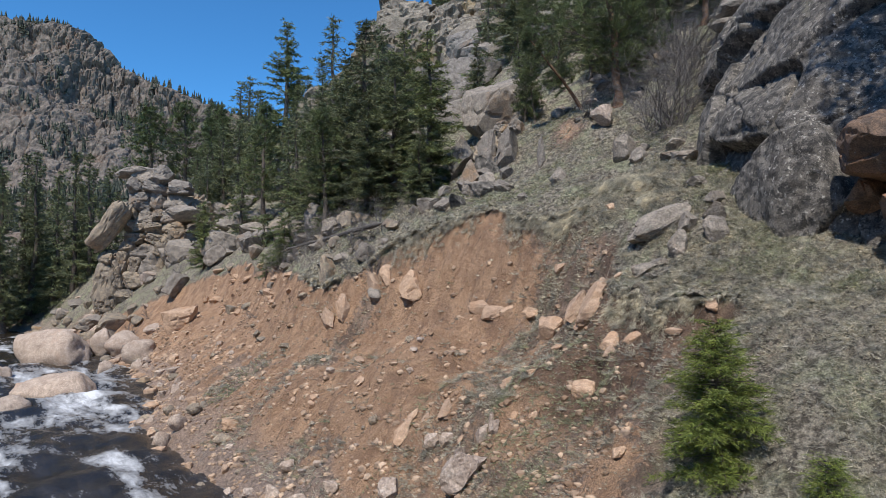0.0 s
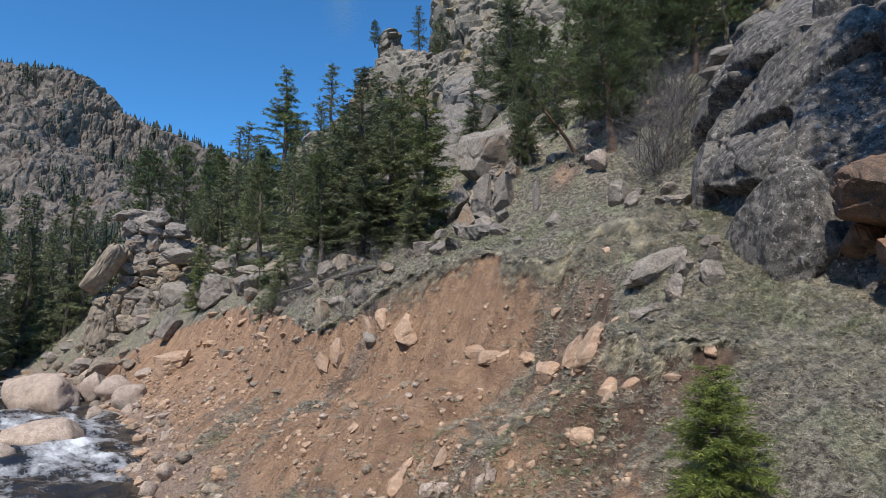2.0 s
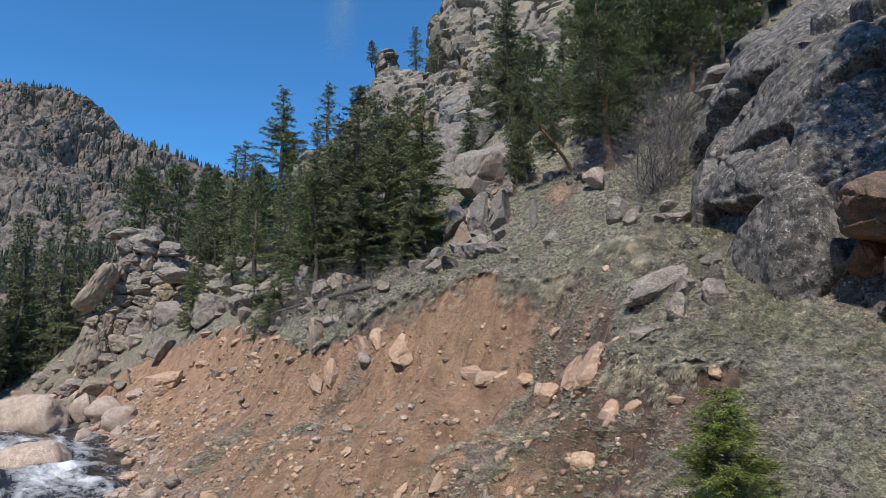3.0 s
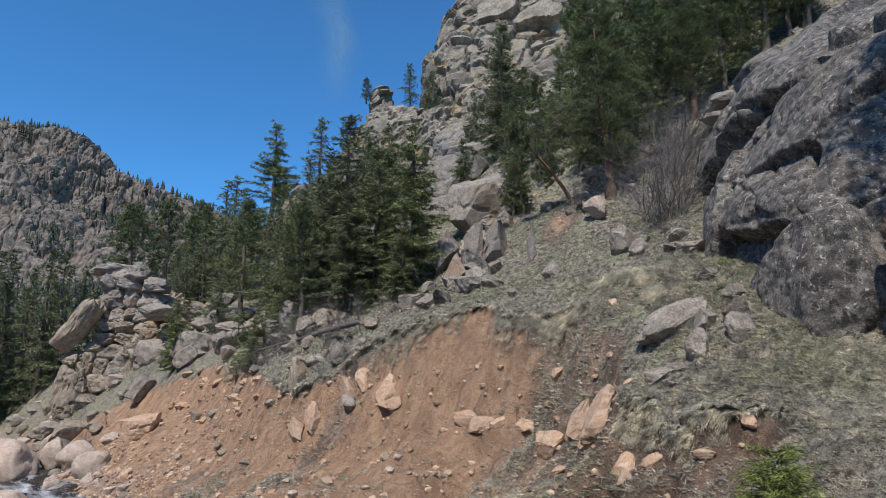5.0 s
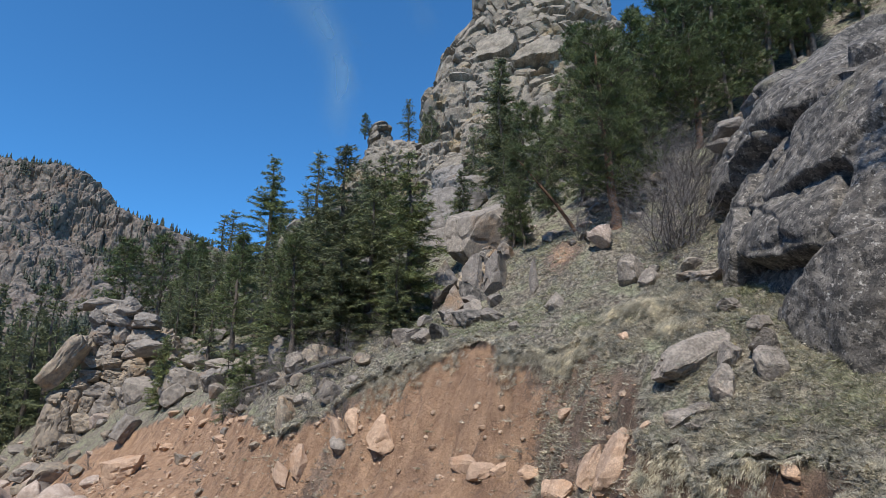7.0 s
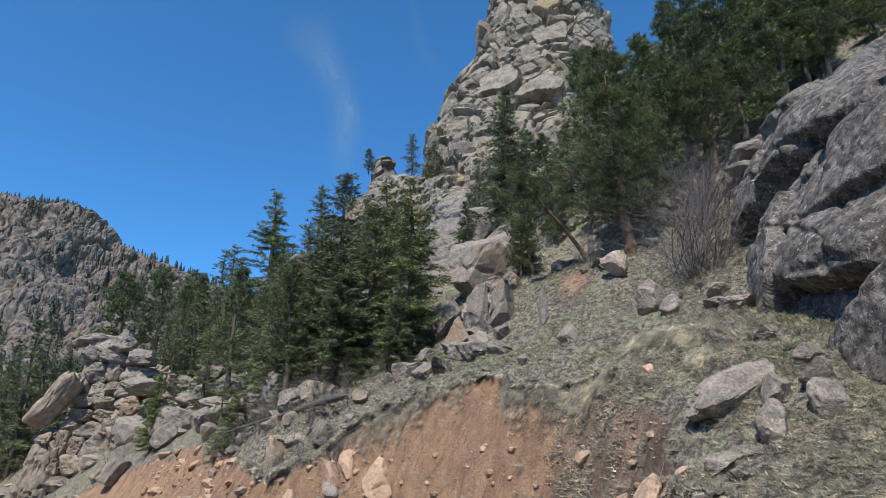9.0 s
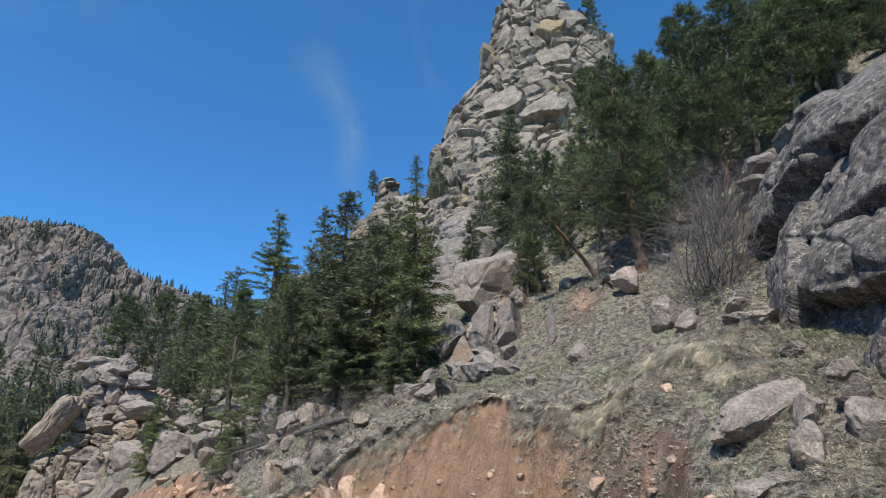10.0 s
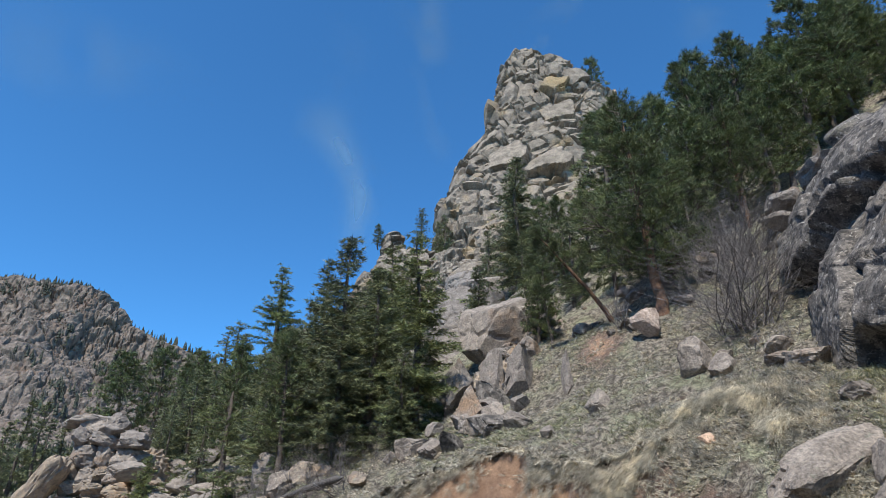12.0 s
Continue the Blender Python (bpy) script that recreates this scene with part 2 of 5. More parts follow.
def ground_material():
    m, t, b = nodes_of("hillside")
    at = t.nodes.new("ShaderNodeAttribute")
    at.attribute_name = "bare"
    patch = noise_tex(t, 0.8, 5, 0.6)
    streak = noise_tex(t, 2.2, 6, 0.68, (0.35, 1.0, 0.45), 12)
    clump = noise_tex(t, 5.5, 5, 0.7)
    fine = noise_tex(t, 30, 5, 0.75)
    soil = mix(t, ramp(t, streak.outputs[0], 0.36, 0.6), (0.29, 0.172, 0.104), (0.47, 0.30, 0.185))
    soil = mix(t, ramp(t, patch.outputs[0], 0.52, 0.68), soil, (0.26, 0.158, 0.1))
    soil = mix(t, ramp(t, clump.outputs[0], 0.6, 0.68), soil, (0.47, 0.32, 0.215))
    turf = mix(t, ramp(t, clump.outputs[0], 0.43, 0.58), (0.09, 0.076, 0.058), (0.38, 0.335, 0.262))
    turf = mix(t, ramp(t, patch.outputs[0], 0.46, 0.64), turf, mix(t, ramp(t, clump.outputs[0], 0.42, 0.56), (0.155, 0.155, 0.095), (0.35, 0.355, 0.225)))
    turf = mix(t, ramp(t, streak.outputs[0], 0.6, 0.72), turf, (0.13, 0.095, 0.07))
    edge = t.nodes.new("ShaderNodeMath")
    edge.operation = "MULTIPLY_ADD"
    t.links.new(clump.outputs[0], edge.inputs[0])
    edge.inputs[1].default_value = 0.9
    t.links.new(at.outputs["Fac"], edge.inputs[2])
    duff = mix(t, ramp(t, streak.outputs[0], 0.4, 0.62), (0.16, 0.11, 0.08), (0.37, 0.265, 0.195))
    c = mix(t, ramp(t, edge.outputs[0], 0.66, 0.86), turf, duff)
    c = mix(t, ramp(t, edge.outputs[0], 0.98, 1.22), c, soil)
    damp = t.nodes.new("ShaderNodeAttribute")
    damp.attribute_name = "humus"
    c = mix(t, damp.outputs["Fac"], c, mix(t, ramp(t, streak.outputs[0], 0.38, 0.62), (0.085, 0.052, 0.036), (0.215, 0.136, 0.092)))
    stone = t.nodes.new("ShaderNodeAttribute")
    stone.attribute_name = "shore"
    c = mix(t, stone.outputs["Fac"], c, mix(t, ramp(t, clump.outputs[0], 0.4, 0.6), (0.2, 0.15, 0.12), (0.42, 0.32, 0.26)))
    n = t.nodes.new("ShaderNodeMix")
    n.data_type, n.blend_type = "RGBA", "MULTIPLY"
    n.inputs[0].default_value = 1.0
    t.links.new(c, n.inputs[6])
    t.links.new(mix(t, ramp(t, fine.outputs[0], 0.36, 0.64), (0.42, 0.42, 0.42), (1.5, 1.48, 1.46)), n.inputs[7])
    t.links.new(n.outputs[2], b.inputs["Base Color"])
    b.inputs["Roughness"].default_value = 0.95
    first = bump(t, b, clump.outputs[0], 1.0, 0.2)
    bump(t, b, fine.outputs[0], 0.9, 0.05, first)
    return m


def plant_material(name, low, high, rough=0.7, grain=0.7, glow=0.0):
    """Leaves and blades; each loose piece has its own tone."""
    m, t, b = nodes_of(name)
    g = t.nodes.new("ShaderNodeNewGeometry")
    info = t.nodes.new("ShaderNodeObjectInfo")
    c = mix(t, g.outputs["Random Per Island"], low, high)
    n = t.nodes.new("ShaderNodeMix")
    n.data_type, n.blend_type = "RGBA", "MULTIPLY"
    n.inputs[0].default_value = 1.0
    t.links.new(c, n.inputs[6])
    t.links.new(mix(t, info.outputs["Random"], (0.86, 0.87, 0.88), (1.12, 1.12, 1.07)), n.inputs[7])
    patch = noise_tex(t, grain, 4, 0.62)
    n2 = t.nodes.new("ShaderNodeMix")
    n2.data_type, n2.blend_type = "RGBA", "MULTIPLY"
    n2.inputs[0].default_value = 1.0
    t.links.new(n.outputs[2], n2.inputs[6])
    t.links.new(mix(t, ramp(t, patch.outputs[0], 0.35, 0.65), (0.5, 0.52, 0.52), (1.4, 1.36, 1.25)), n2.inputs[7])
    t.links.new(n2.outputs[2], b.inputs["Base Color"])
    b.inputs["Roughness"].default_value = rough
    if glow:
        tr = t.nodes.new("ShaderNodeBsdfTranslucent")
        t.links.new(n2.outputs[2], tr.inputs[0])
        ms = t.nodes.new("ShaderNodeMixShader")
        ms.inputs[0].default_value = glow
        t.links.new(b.outputs[0], ms.inputs[1])
        t.links.new(tr.outputs[0], ms.inputs[2])
        t.links.new(ms.outputs[0], t.nodes["Material Output"].inputs["Surface"])
    return m


def wood_material(name, low, high, scale):
    m, t, b = nodes_of(name)
    n = noise_tex(t, scale, 5, 0.65)
    f = noise_tex(t, scale * 6, 3, 0.6)
    c = mix(t, ramp(t, n.outputs[0], 0.35, 0.65), low, high)
    t.links.new(c, b.inputs["Base Color"])
    b.inputs["Roughness"].default_value = 0.9
    bump(t, b, f.outputs[0], 0.8, 0.03)
    return m


def water_material():
    m, t, b = nodes_of("river_water")
    at = t.nodes.new("ShaderNodeAttribute")
    at.attribute_name = "foam"
    flow = noise_tex(t, 0.75, 8, 0.66, (1.0, 0.34, 1.0))
    fine = noise_tex(t, 6.0, 5, 0.7, (1.0, 0.5, 1.0))
    k = t.nodes.new("ShaderNodeMath")
    k.operation = "MULTIPLY_ADD"
    t.links.new(flow.outputs[0], k.inputs[0])
    k.inputs[1].default_value = 1.0
    t.links.new(at.outputs["Fac"], k.inputs[2])
    k2 = t.nodes.new("ShaderNodeMath")
    k2.operation = "MULTIPLY_ADD"
    t.links.new(fine.outputs[0], k2.inputs[0])
    k2.inputs[1].default_value = 0.35
    t.links.new(k.outputs[0], k2.inputs[2])
    fac = ramp(t, k2.outputs[0], 0.72, 1.16)
    deep = mix(t, ramp(t, flow.outputs[0], 0.4, 0.7), (0.018, 0.015, 0.012), (0.06, 0.05, 0.042))
    t.links.new(mix(t, fac, deep, (0.72, 0.73, 0.74)), b.inputs["Base Color"])
    t.links.new(ramp(t, fac, 0.0, 1.0, (0.22, 0.22, 0.22, 1), (0.8, 0.8, 0.8, 1)), b.inputs["Roughness"])
    b.inputs["IOR"].default_value = 1.33
    bump(t, b, fine.outputs[0], 0.5, 0.08)
    return m


HILL = ground_material()
RIVER = water_material()
STRAW = plant_material("dry_grass", (0.3, 0.268, 0.218), (0.78, 0.725, 0.62), 0.8, 2.6, 0.32)
GREEN_GRASS = plant_material("green_grass", (0.22, 0.225, 0.14), (0.56, 0.56, 0.38), 0.8, 3.2, 0.32)
SPRUCE = plant_material("spruce_needles", (0.036, 0.047, 0.025), (0.25, 0.275, 0.135), 0.6, 1.1, 0.05)
LEAFY = plant_material("fir_needles", (0.05, 0.068, 0.024), (0.3, 0.335, 0.135), 0.6, 1.1, 0.08)
PINE = plant_material("pine_needles", (0.03, 0.046, 0.018), (0.2, 0.24, 0.088), 0.6, 0.9, 0.06)
YOUNG = plant_material("young_spruce_needles", (0.075, 0.11, 0.02), (0.30, 0.35, 0.075), 0.6, 6.0, 0.22)
SCRUB = plant_material("far_needles", (0.024, 0.028, 0.019), (0.055, 0.06, 0.04), 0.8)
BARK = wood_material("grey_brown_bark", (0.05, 0.04, 0.032), (0.15, 0.12, 0.095), 5)
PINE_BARK = wood_material("orange_pine_bark", (0.06, 0.04, 0.028), (0.24, 0.13, 0.075), 5)
DEAD = wood_material("weathered_grey_wood", (0.055, 0.048, 0.042), (0.19, 0.168, 0.148), 8)
TWIG = wood_material("bare_grey_twigs", (0.09, 0.08, 0.074), (0.29, 0.265, 0.25), 9)


# ---- mesh helpers ----
def mesh_of(name, verts, faces, material, soft=True):
    me = bpy.data.meshes.new(name)
    verts, faces = np.asarray(verts, np.float32), np.asarray(faces, np.int32)
    n, k = faces.shape
    me.vertices.add(len(verts))
    me.vertices.foreach_set("co", verts.ravel())
    me.loops.add(n * k)
    me.loops.foreach_set("vertex_index", faces.ravel())
    me.polygons.add(n)
    me.polygons.foreach_set("loop_start", np.arange(0, n * k, k, dtype=np.int32))
    me.polygons.foreach_set("use_smooth", np.full(n, soft, dtype=bool))
    me.update(calc_edges=True)
    me.materials.append(material)
    return me


def part(name, me, parent, label=""):
    ob = new(name, me)
    ob.parent = parent
    return tagged(ob, label)


def grid_faces(na, nb, wrap=False):
    i, j = np.meshgrid(np.arange(na if wrap else na - 1), np.arange(nb - 1), indexing="ij")
    i2 = (i + 1) % na
    return np.stack([i * nb + j, i2 * nb + j, i2 * nb + j + 1, i * nb + j + 1], -1).reshape(-1, 4)


def grid_normals(p, wrap=False):
    """Normals of a grid of points (na, nb, 3)."""
    da = (np.roll(p, -1, 0) - np.roll(p, 1, 0)) if wrap else np.gradient(p, axis=0)
    n = np.cross(da, np.gradient(p, axis=1))
    return n / (np.linalg.norm(n, axis=2, keepdims=True) + 1e-9)


def blocky(p, n, size, depth, seed, bend=0.2, crack=0.05, lean=0.8, second=0.45, rough=0.015, tip=0.2, gape=0.6, swell=0.05):
    """Pushes points in and out into squarish blocks with flat faces, rounded edges and thin deep joints."""
    size = np.asarray(size, float)
    c, w = math.cos(tip), math.sin(tip)
    q = np.stack([p[:, 0] * c + p[:, 2] * w, p[:, 1], p[:, 2] * c - p[:, 0] * w], 1) / size
    q = q + bend * np.stack([fbm(q * 0.6 + 31 * k, 3, seed + k) for k in range(3)], 1)
    f1, f2, near, ident = cells(q, seed, 5.0)
    edge = f2 - f1
    d = 0.9 * (ident[:, 0] - 0.5) + lean * ((q - near) * (ident - 0.5) * 2).sum(1) + swell * smooth(0, 0.3, edge) - gape * (1 - smooth(0, crack, edge))
    split = smooth(0.25, 0.35, ident[:, 1])
    q2 = q * (2.3, 2.3, 2.7) + 5
    f1, f2, near, ident = cells(q2, seed + 50, 5.0)
    edge = f2 - f1
    d = d + second * split * (0.8 * (ident[:, 0] - 0.5) + lean * ((q2 - near) * (ident - 0.5) * 2).sum(1) + swell * smooth(0, 0.3, edge) - gape * (1 - smooth(0, 1.6 * crack, edge)))
    d = d * depth + rough * fbm(q * 7, 4, seed + 90) * size.mean()
    return p + n * d[:, None]


def rock_mass(name, centre, radii, size, depth, seed, material, res=(110, 64), power=0.75, turn=0.0):
    """A jointed rock mass on a squarish ellipsoid."""
    a, b = np.meshgrid(np.linspace(0, 2 * np.pi, res[0], endpoint=False), np.linspace(-0.49 * np.pi, 0.5 * np.pi, res[1]), indexing="ij")

    def boxy(w):
        return np.sign(w) * np.abs(w) ** power

    local = np.stack([boxy(np.cos(b)) * boxy(np.cos(a)) * radii[0], boxy(np.cos(b)) * boxy(np.sin(a)) * radii[1], boxy(np.sin(b)) * radii[2]], -1)
    c, s = math.cos(turn), math.sin(turn)
    p = np.stack([c * local[..., 0] - s * local[..., 1], s * local[..., 0] + c * local[..., 1], local[..., 2]], -1)
    n = p / (np.array(radii) ** 2)
    n = n / (np.linalg.norm(n, axis=2, keepdims=True) + 1e-9)
    world_p = (p + np.array(centre)).reshape(-1, 3)
    out = blocky(world_p, n.reshape(-1, 3), size, depth, seed) - np.array(centre)
    return mesh_of(name, out, grid_faces(res[0], res[1], True), material, False)


def hill_z(x, y):
    return float(ground([x], [y])[0])


# ---- ground and river ----
def ground_sheet():
    us = np.concatenate([np.linspace(-2500, -60, 14), np.linspace(-52, -4, 14), np.arange(-2, 45, 0.2), np.arange(45, 120, 0.6), np.linspace(122, 200, 24), np.linspace(230, 3600, 18)])
    vs = np.concatenate([np.linspace(-2500, -60, 12), np.linspace(-55, 4, 24), np.arange(5, 32, 0.2), np.arange(32, 85, 0.6), np.linspace(88, 140, 14), np.linspace(170, 2500, 12)])
    u, v = np.meshgrid(us, vs, indexing="ij")
    x, y = xy_of(u.ravel(), v.ravel())
    z = ground(x, y)
    me = mesh_of("ground", np.stack([x, y, z], 1), grid_faces(len(us), len(vs)), HILL)
    bare = land(x, y)[1]
    s = v.ravel() - bank(u.ravel())
    shore = smooth(-1, 0.2, s) * (1 - smooth(1.2, 3.0, s + 0.8 * vnoise(np.stack([x, y, 0 * x], 1) * 0.6, 3))) * smooth(12, 18, u.ravel())
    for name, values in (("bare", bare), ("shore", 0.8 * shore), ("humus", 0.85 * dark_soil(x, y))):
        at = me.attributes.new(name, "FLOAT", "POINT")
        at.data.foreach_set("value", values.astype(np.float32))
    return tagged(new("ground", me), "steep hillside of dry grass and bare red earth", "hillside", kind="structure")


def river_sheet(boulders):
    us = np.concatenate([np.linspace(-300, -20, 20), np.arange(-18, 75, 0.35), np.linspace(76, 150, 70)])
    vs = np.concatenate([np.linspace(-60, -22, 16), np.arange(-21, 16, 0.35)])
    u, v = np.meshgrid(us, vs, indexing="ij")
    u, v = u.ravel(), v.ravel()
    x, y = xy_of(u, v)
    p = np.stack([u * 0.35, v * 0.5, 0 * u], 1)
    wave = 0.28 * fbm(p, 4, 71) + 0.08 * fbm(p * 5, 3, 72)
    foam = 0.2 * fbm(np.stack([u * 0.2, v * 0.45, 0 * u], 1), 3, 77) + 0.015 - 0.12 * smooth(-1.6, 0.0, v - bank(u))
    for bx, by, r, _ in boulders:
        d = np.hypot(x - bx, y - by)
        below = np.hypot(u - (uv_of(bx, by)[0] - 1.3 * r), v - uv_of(bx, by)[1])
        wave += 0.25 * np.exp(-((d - r * 0.6) / 0.8) ** 2)
        foam = np.maximum(foam, 0.12 * np.exp(-(below / (1.1 * r + 0.8)) ** 2) - 0.05)
    me = mesh_of("river", np.stack([x, y, WATER + wave * 0.8], 1), grid_faces(len(us), len(vs)), RIVER)
    at = me.attributes.new("foam", "FLOAT", "POINT")
    at.data.foreach_set("value", foam.astype(np.float32))
    return tagged(new("water", me), "fast dark river with white foam over rocks", "river", kind="structure")


def turf_edge(u0, u1, name, label):
    """The overhanging lip of root-bound turf above the bare earth."""
    us = np.arange(u0, u1, 0.09)
    edge = bank(us) + lip_at(us) + ragged_lip(us, bank(us) + lip_at(us))
    rows = []
    r = np.random.default_rng(91)
    jag = 0.16 * vnoise(np.stack([us * 2.3, 0 * us, 0 * us], 1), 92) + 0.1 * vnoise(np.stack([us * 6.1, 0 * us, 0 * us], 1), 93) + r.normal(0, 0.04, len(us))
    top = ground(*xy_of(us, edge + 0.32))
    for ds, dz in ((0.75, None), (0.34, 0.01), (0.08, -0.01), (-0.02, -0.04), (-0.04, -0.08), (0.06, -0.13), (0.3, -0.22)):
        x, y = xy_of(us, edge + ds - (jag if ds < 0.3 else 0))
        z = ground(x, y) - 0.04 if dz is None else top + dz + r.normal(0, 0.02, len(us)) + (0.6 * jag if dz < 0 else 0)
        rows.append(np.stack([x, y, z], 1))
    p = np.stack(rows, 1)
    me = mesh_of(name, p.reshape(-1, 3), grid_faces(len(us), len(rows)), HILL, False)
    tagged(new(name, me), label, "turf", kind="structure")


# river boulders: x, y, width, height
RIVER_BOULDERS = [(-39.6, 62.8, 8.8, 5.4), (-36.0, 65.0, 3.0, 3.4), (-33.4, 64.0, 3.8, 3.0), (-28.3, 57.4, 3.2, 2.4), (-28.6, 45.4, 6.0, 3.4), (-27.8, 39.5, 3.2, 2.6),
                  (-37.4, 51.9, 2.2, 2.8), (-14.0, 30.8, 0.9, 1.0), (-13.4, 31.3, 1.0, 0.9), (-31.0, 56.6, 1.4, 1.7)]
ground_sheet()
river_sheet(RIVER_BOULDERS[:7])
turf_edge(7.2, 11.4, "turf_edge", "root-bound grass turf overhanging the dark earth")
turf_edge(17.4, 25.2, "turf_edge", "root-bound grass turf overhanging the bare scarp")


# ---- far mountain ----
def far_mountain():
    xs = np.concatenate([np.linspace(-1500, -900, 14), np.linspace(-890, -230, 430), np.linspace(-200, 500, 16)])
    t = np.concatenate([np.linspace(0, 0.2, 12), np.linspace(0.21, 1.0, 230)])
    na, nb = len(xs), len(t)
    crest = np.interp(xs, [-1500, -661, -610, -560, -534, -470, -400, -330, -200, 0, 300, 500], [442, 404, 389, 384, 369, 317, 296, 264, 228, 190, 160, 140])
    rise = np.interp(t, [0, 0.3, 0.62, 0.8, 0.9, 1.0], [0, 0.22, 0.55, 0.76, 0.97, 1.0])
    x = np.repeat(xs[:, None], nb, 1) * (0.75 + 0.25 * t)[None]
    z = 4 + (crest[:, None] - 4) * rise[None]
    y = 430 + 470 * (t ** 0.9)[None] + 0 * z
    p = np.stack([x, y, z], -1)
    n = grid_normals(p)
    n = (n * np.sign(-n[..., 1:2])).reshape(-1, 3)
    flat, tt = p.reshape(-1, 3), np.tile(t, na)
    rock = 0.3 + 0.7 * smooth(0.3, 0.75, tt) * smooth(-0.3, 0.4, fbm(flat / 150.0, 2, 19) + smooth(0.6, 0.9, tt))
    out = flat + n * (fbm(flat / 120.0, 4, 3) * 30 * (1 - tt ** 6))[:, None]
    rib = 14 * np.exp(-((flat[:, 0] + 545) / 34) ** 2) + 8 * np.exp(-((flat[:, 0] + 600) / 16) ** 2) - 6 * np.exp(-((flat[:, 0] + 485) / 26) ** 2) + 14 * np.exp(-((flat[:, 0] + 390) / 22) ** 2)
    high = smooth(0.6, 0.8, tt)
    out[:, 1] -= rib * high
    out[:, 2] -= (out[:, 2] - 11) * rib * high / 880
    out[:, 0] -= out[:, 0] * rib * high / 880
    pillar = np.abs(vnoise(np.stack([flat[:, 0] / 13.0, 0 * tt, flat[:, 2] / 95.0], 1), 23)) ** 0.7
    out[:, 1] -= 10 * (pillar - 0.4) * smooth(0.45, 0.75, tt)
    calm = 1 - 0.75 * smooth(0.93, 1.0, tt)
    fins = blocky(out, n, (24, 24, 52), 8, 7, 0.2, 0.09, 0.5, 0.45, 0.02, 0.08) - out
    small = blocky(out, n, (9, 9, 13), 1.7, 9, 0.2, 0.1, 0.5, 0.5, 0.03, -0.1) - out
    out = out + (fins + small) * (rock * calm)[:, None]
    out = out + n * (2.0 * fbm(flat / 9.0, 3, 33) * calm)[:, None]
    me = mesh_of("mountain", out, grid_faces(na, nb), BLOCKS, False)
    tagged(new("mountain", me), "distant rocky mountain of brown-grey crags dotted with pines", "mountain", kind="structure")
    return out.reshape(na, nb, 3)


MOUNTAIN = far_mountain()


def far_trees(surface):
    """The mountain's scattered pines, each a stack of ragged cones."""
    rng = np.random.default_rng(4)
    verts, faces = [], []
    na, nb = surface.shape[:2]
    count = 0
    while count < 4200:
        i = int(rng.integers(14, na - 20))
        j = nb - 1 - int(rng.integers(0, 3)) if count < 230 else int((1 - rng.random() ** 1.1) * (nb - 2))
        base = surface[i, j]
        if vnoise(np.array([base / 45.0]), 9)[0] < (-0.4 if count < 230 else -0.35 + 0.75 * j / nb + 0.2 * rng.random()):
            count += 0.2
            continue
        h = rng.uniform(6, 15)
        r0 = h * rng.uniform(0.16, 0.27)
        for level in range(3):
            k, m = len(verts), 6
            z0, z1 = h * (0.08 + 0.26 * level), h * (0.55 + 0.23 * level)
            for q in range(m):
                a = 2 * np.pi * (q + rng.random() * 0.6) / m
                r = r0 * (1 - 0.27 * level) * rng.uniform(0.6, 1.2)
                verts.append((base[0] + r * math.cos(a), base[1] + r * math.sin(a), base[2] + z0 + rng.uniform(-0.05, 0.05) * h))
            verts.append((base[0], base[1], base[2] + z1))
            faces += [(k + q, k + (q + 1) % m, k + m) for q in range(m)]
        count += 1
    tagged(new("far_pines", mesh_of("far_pines", verts, faces, SCRUB, False)), "scattered dark pines on the distant mountain", "pines", kind="stuff")


far_trees(MOUNTAIN)


# ---- crag tower and rock ridge ----
def boulder_mesh(seed, material, facets=9, angular=0.8, detail=3, level=False):
    """A unit rock: a rounded block cut flat by random planes, cracked and roughened."""
    bm = bmesh.new()
    bmesh.ops.create_icosphere(bm, subdivisions=detail, radius=1.0)
    p = np.array([v.co[:] for v in bm.verts])
    faces = np.array([[v.index for v in f.verts] for f in bm.faces])
    bm.free()
    rng = np.random.default_rng(seed)
    turned = p @ np.array(Euler(rng.uniform(-0.12, 0.12, 3) if level else rng.uniform(0, 6, 3)).to_matrix())
    square = 7.0 if level else 2.6 + 2.4 * angular
    p = p / ((np.abs(turned) ** square).sum(1) ** (1 / square))[:, None]
    p = p * (1 + 0.2 * fbm(p * 0.8 + seed * 3.1, 2, seed))[:, None]
    for _ in range(facets):
        n = rng.normal(size=3)
        n /= np.linalg.norm(n)
        over = np.maximum(p @ n - (rng.uniform(0.86, 1.25) if level else rng.uniform(0.5, 0.92)), 0)
        p = p - over[:, None] * n * angular
    f1, f2, _, ident = cells(p * 1.3 + seed, seed)
    p = p * (1 + angular * (0.10 * (ident[:, 0] - 0.5) - 0.07 * (1 - smooth(0, 0.12, f2 - f1))))[:, None]
    p = p * (1 + 0.035 * fbm(p * 4 + seed, 3, seed + 7))[:, None]
    p -= (p.max(0) + p.min(0)) / 2
    p /= np.abs(p).max(0)
    return mesh_of("rock", p, faces, material, angular < 0.6)


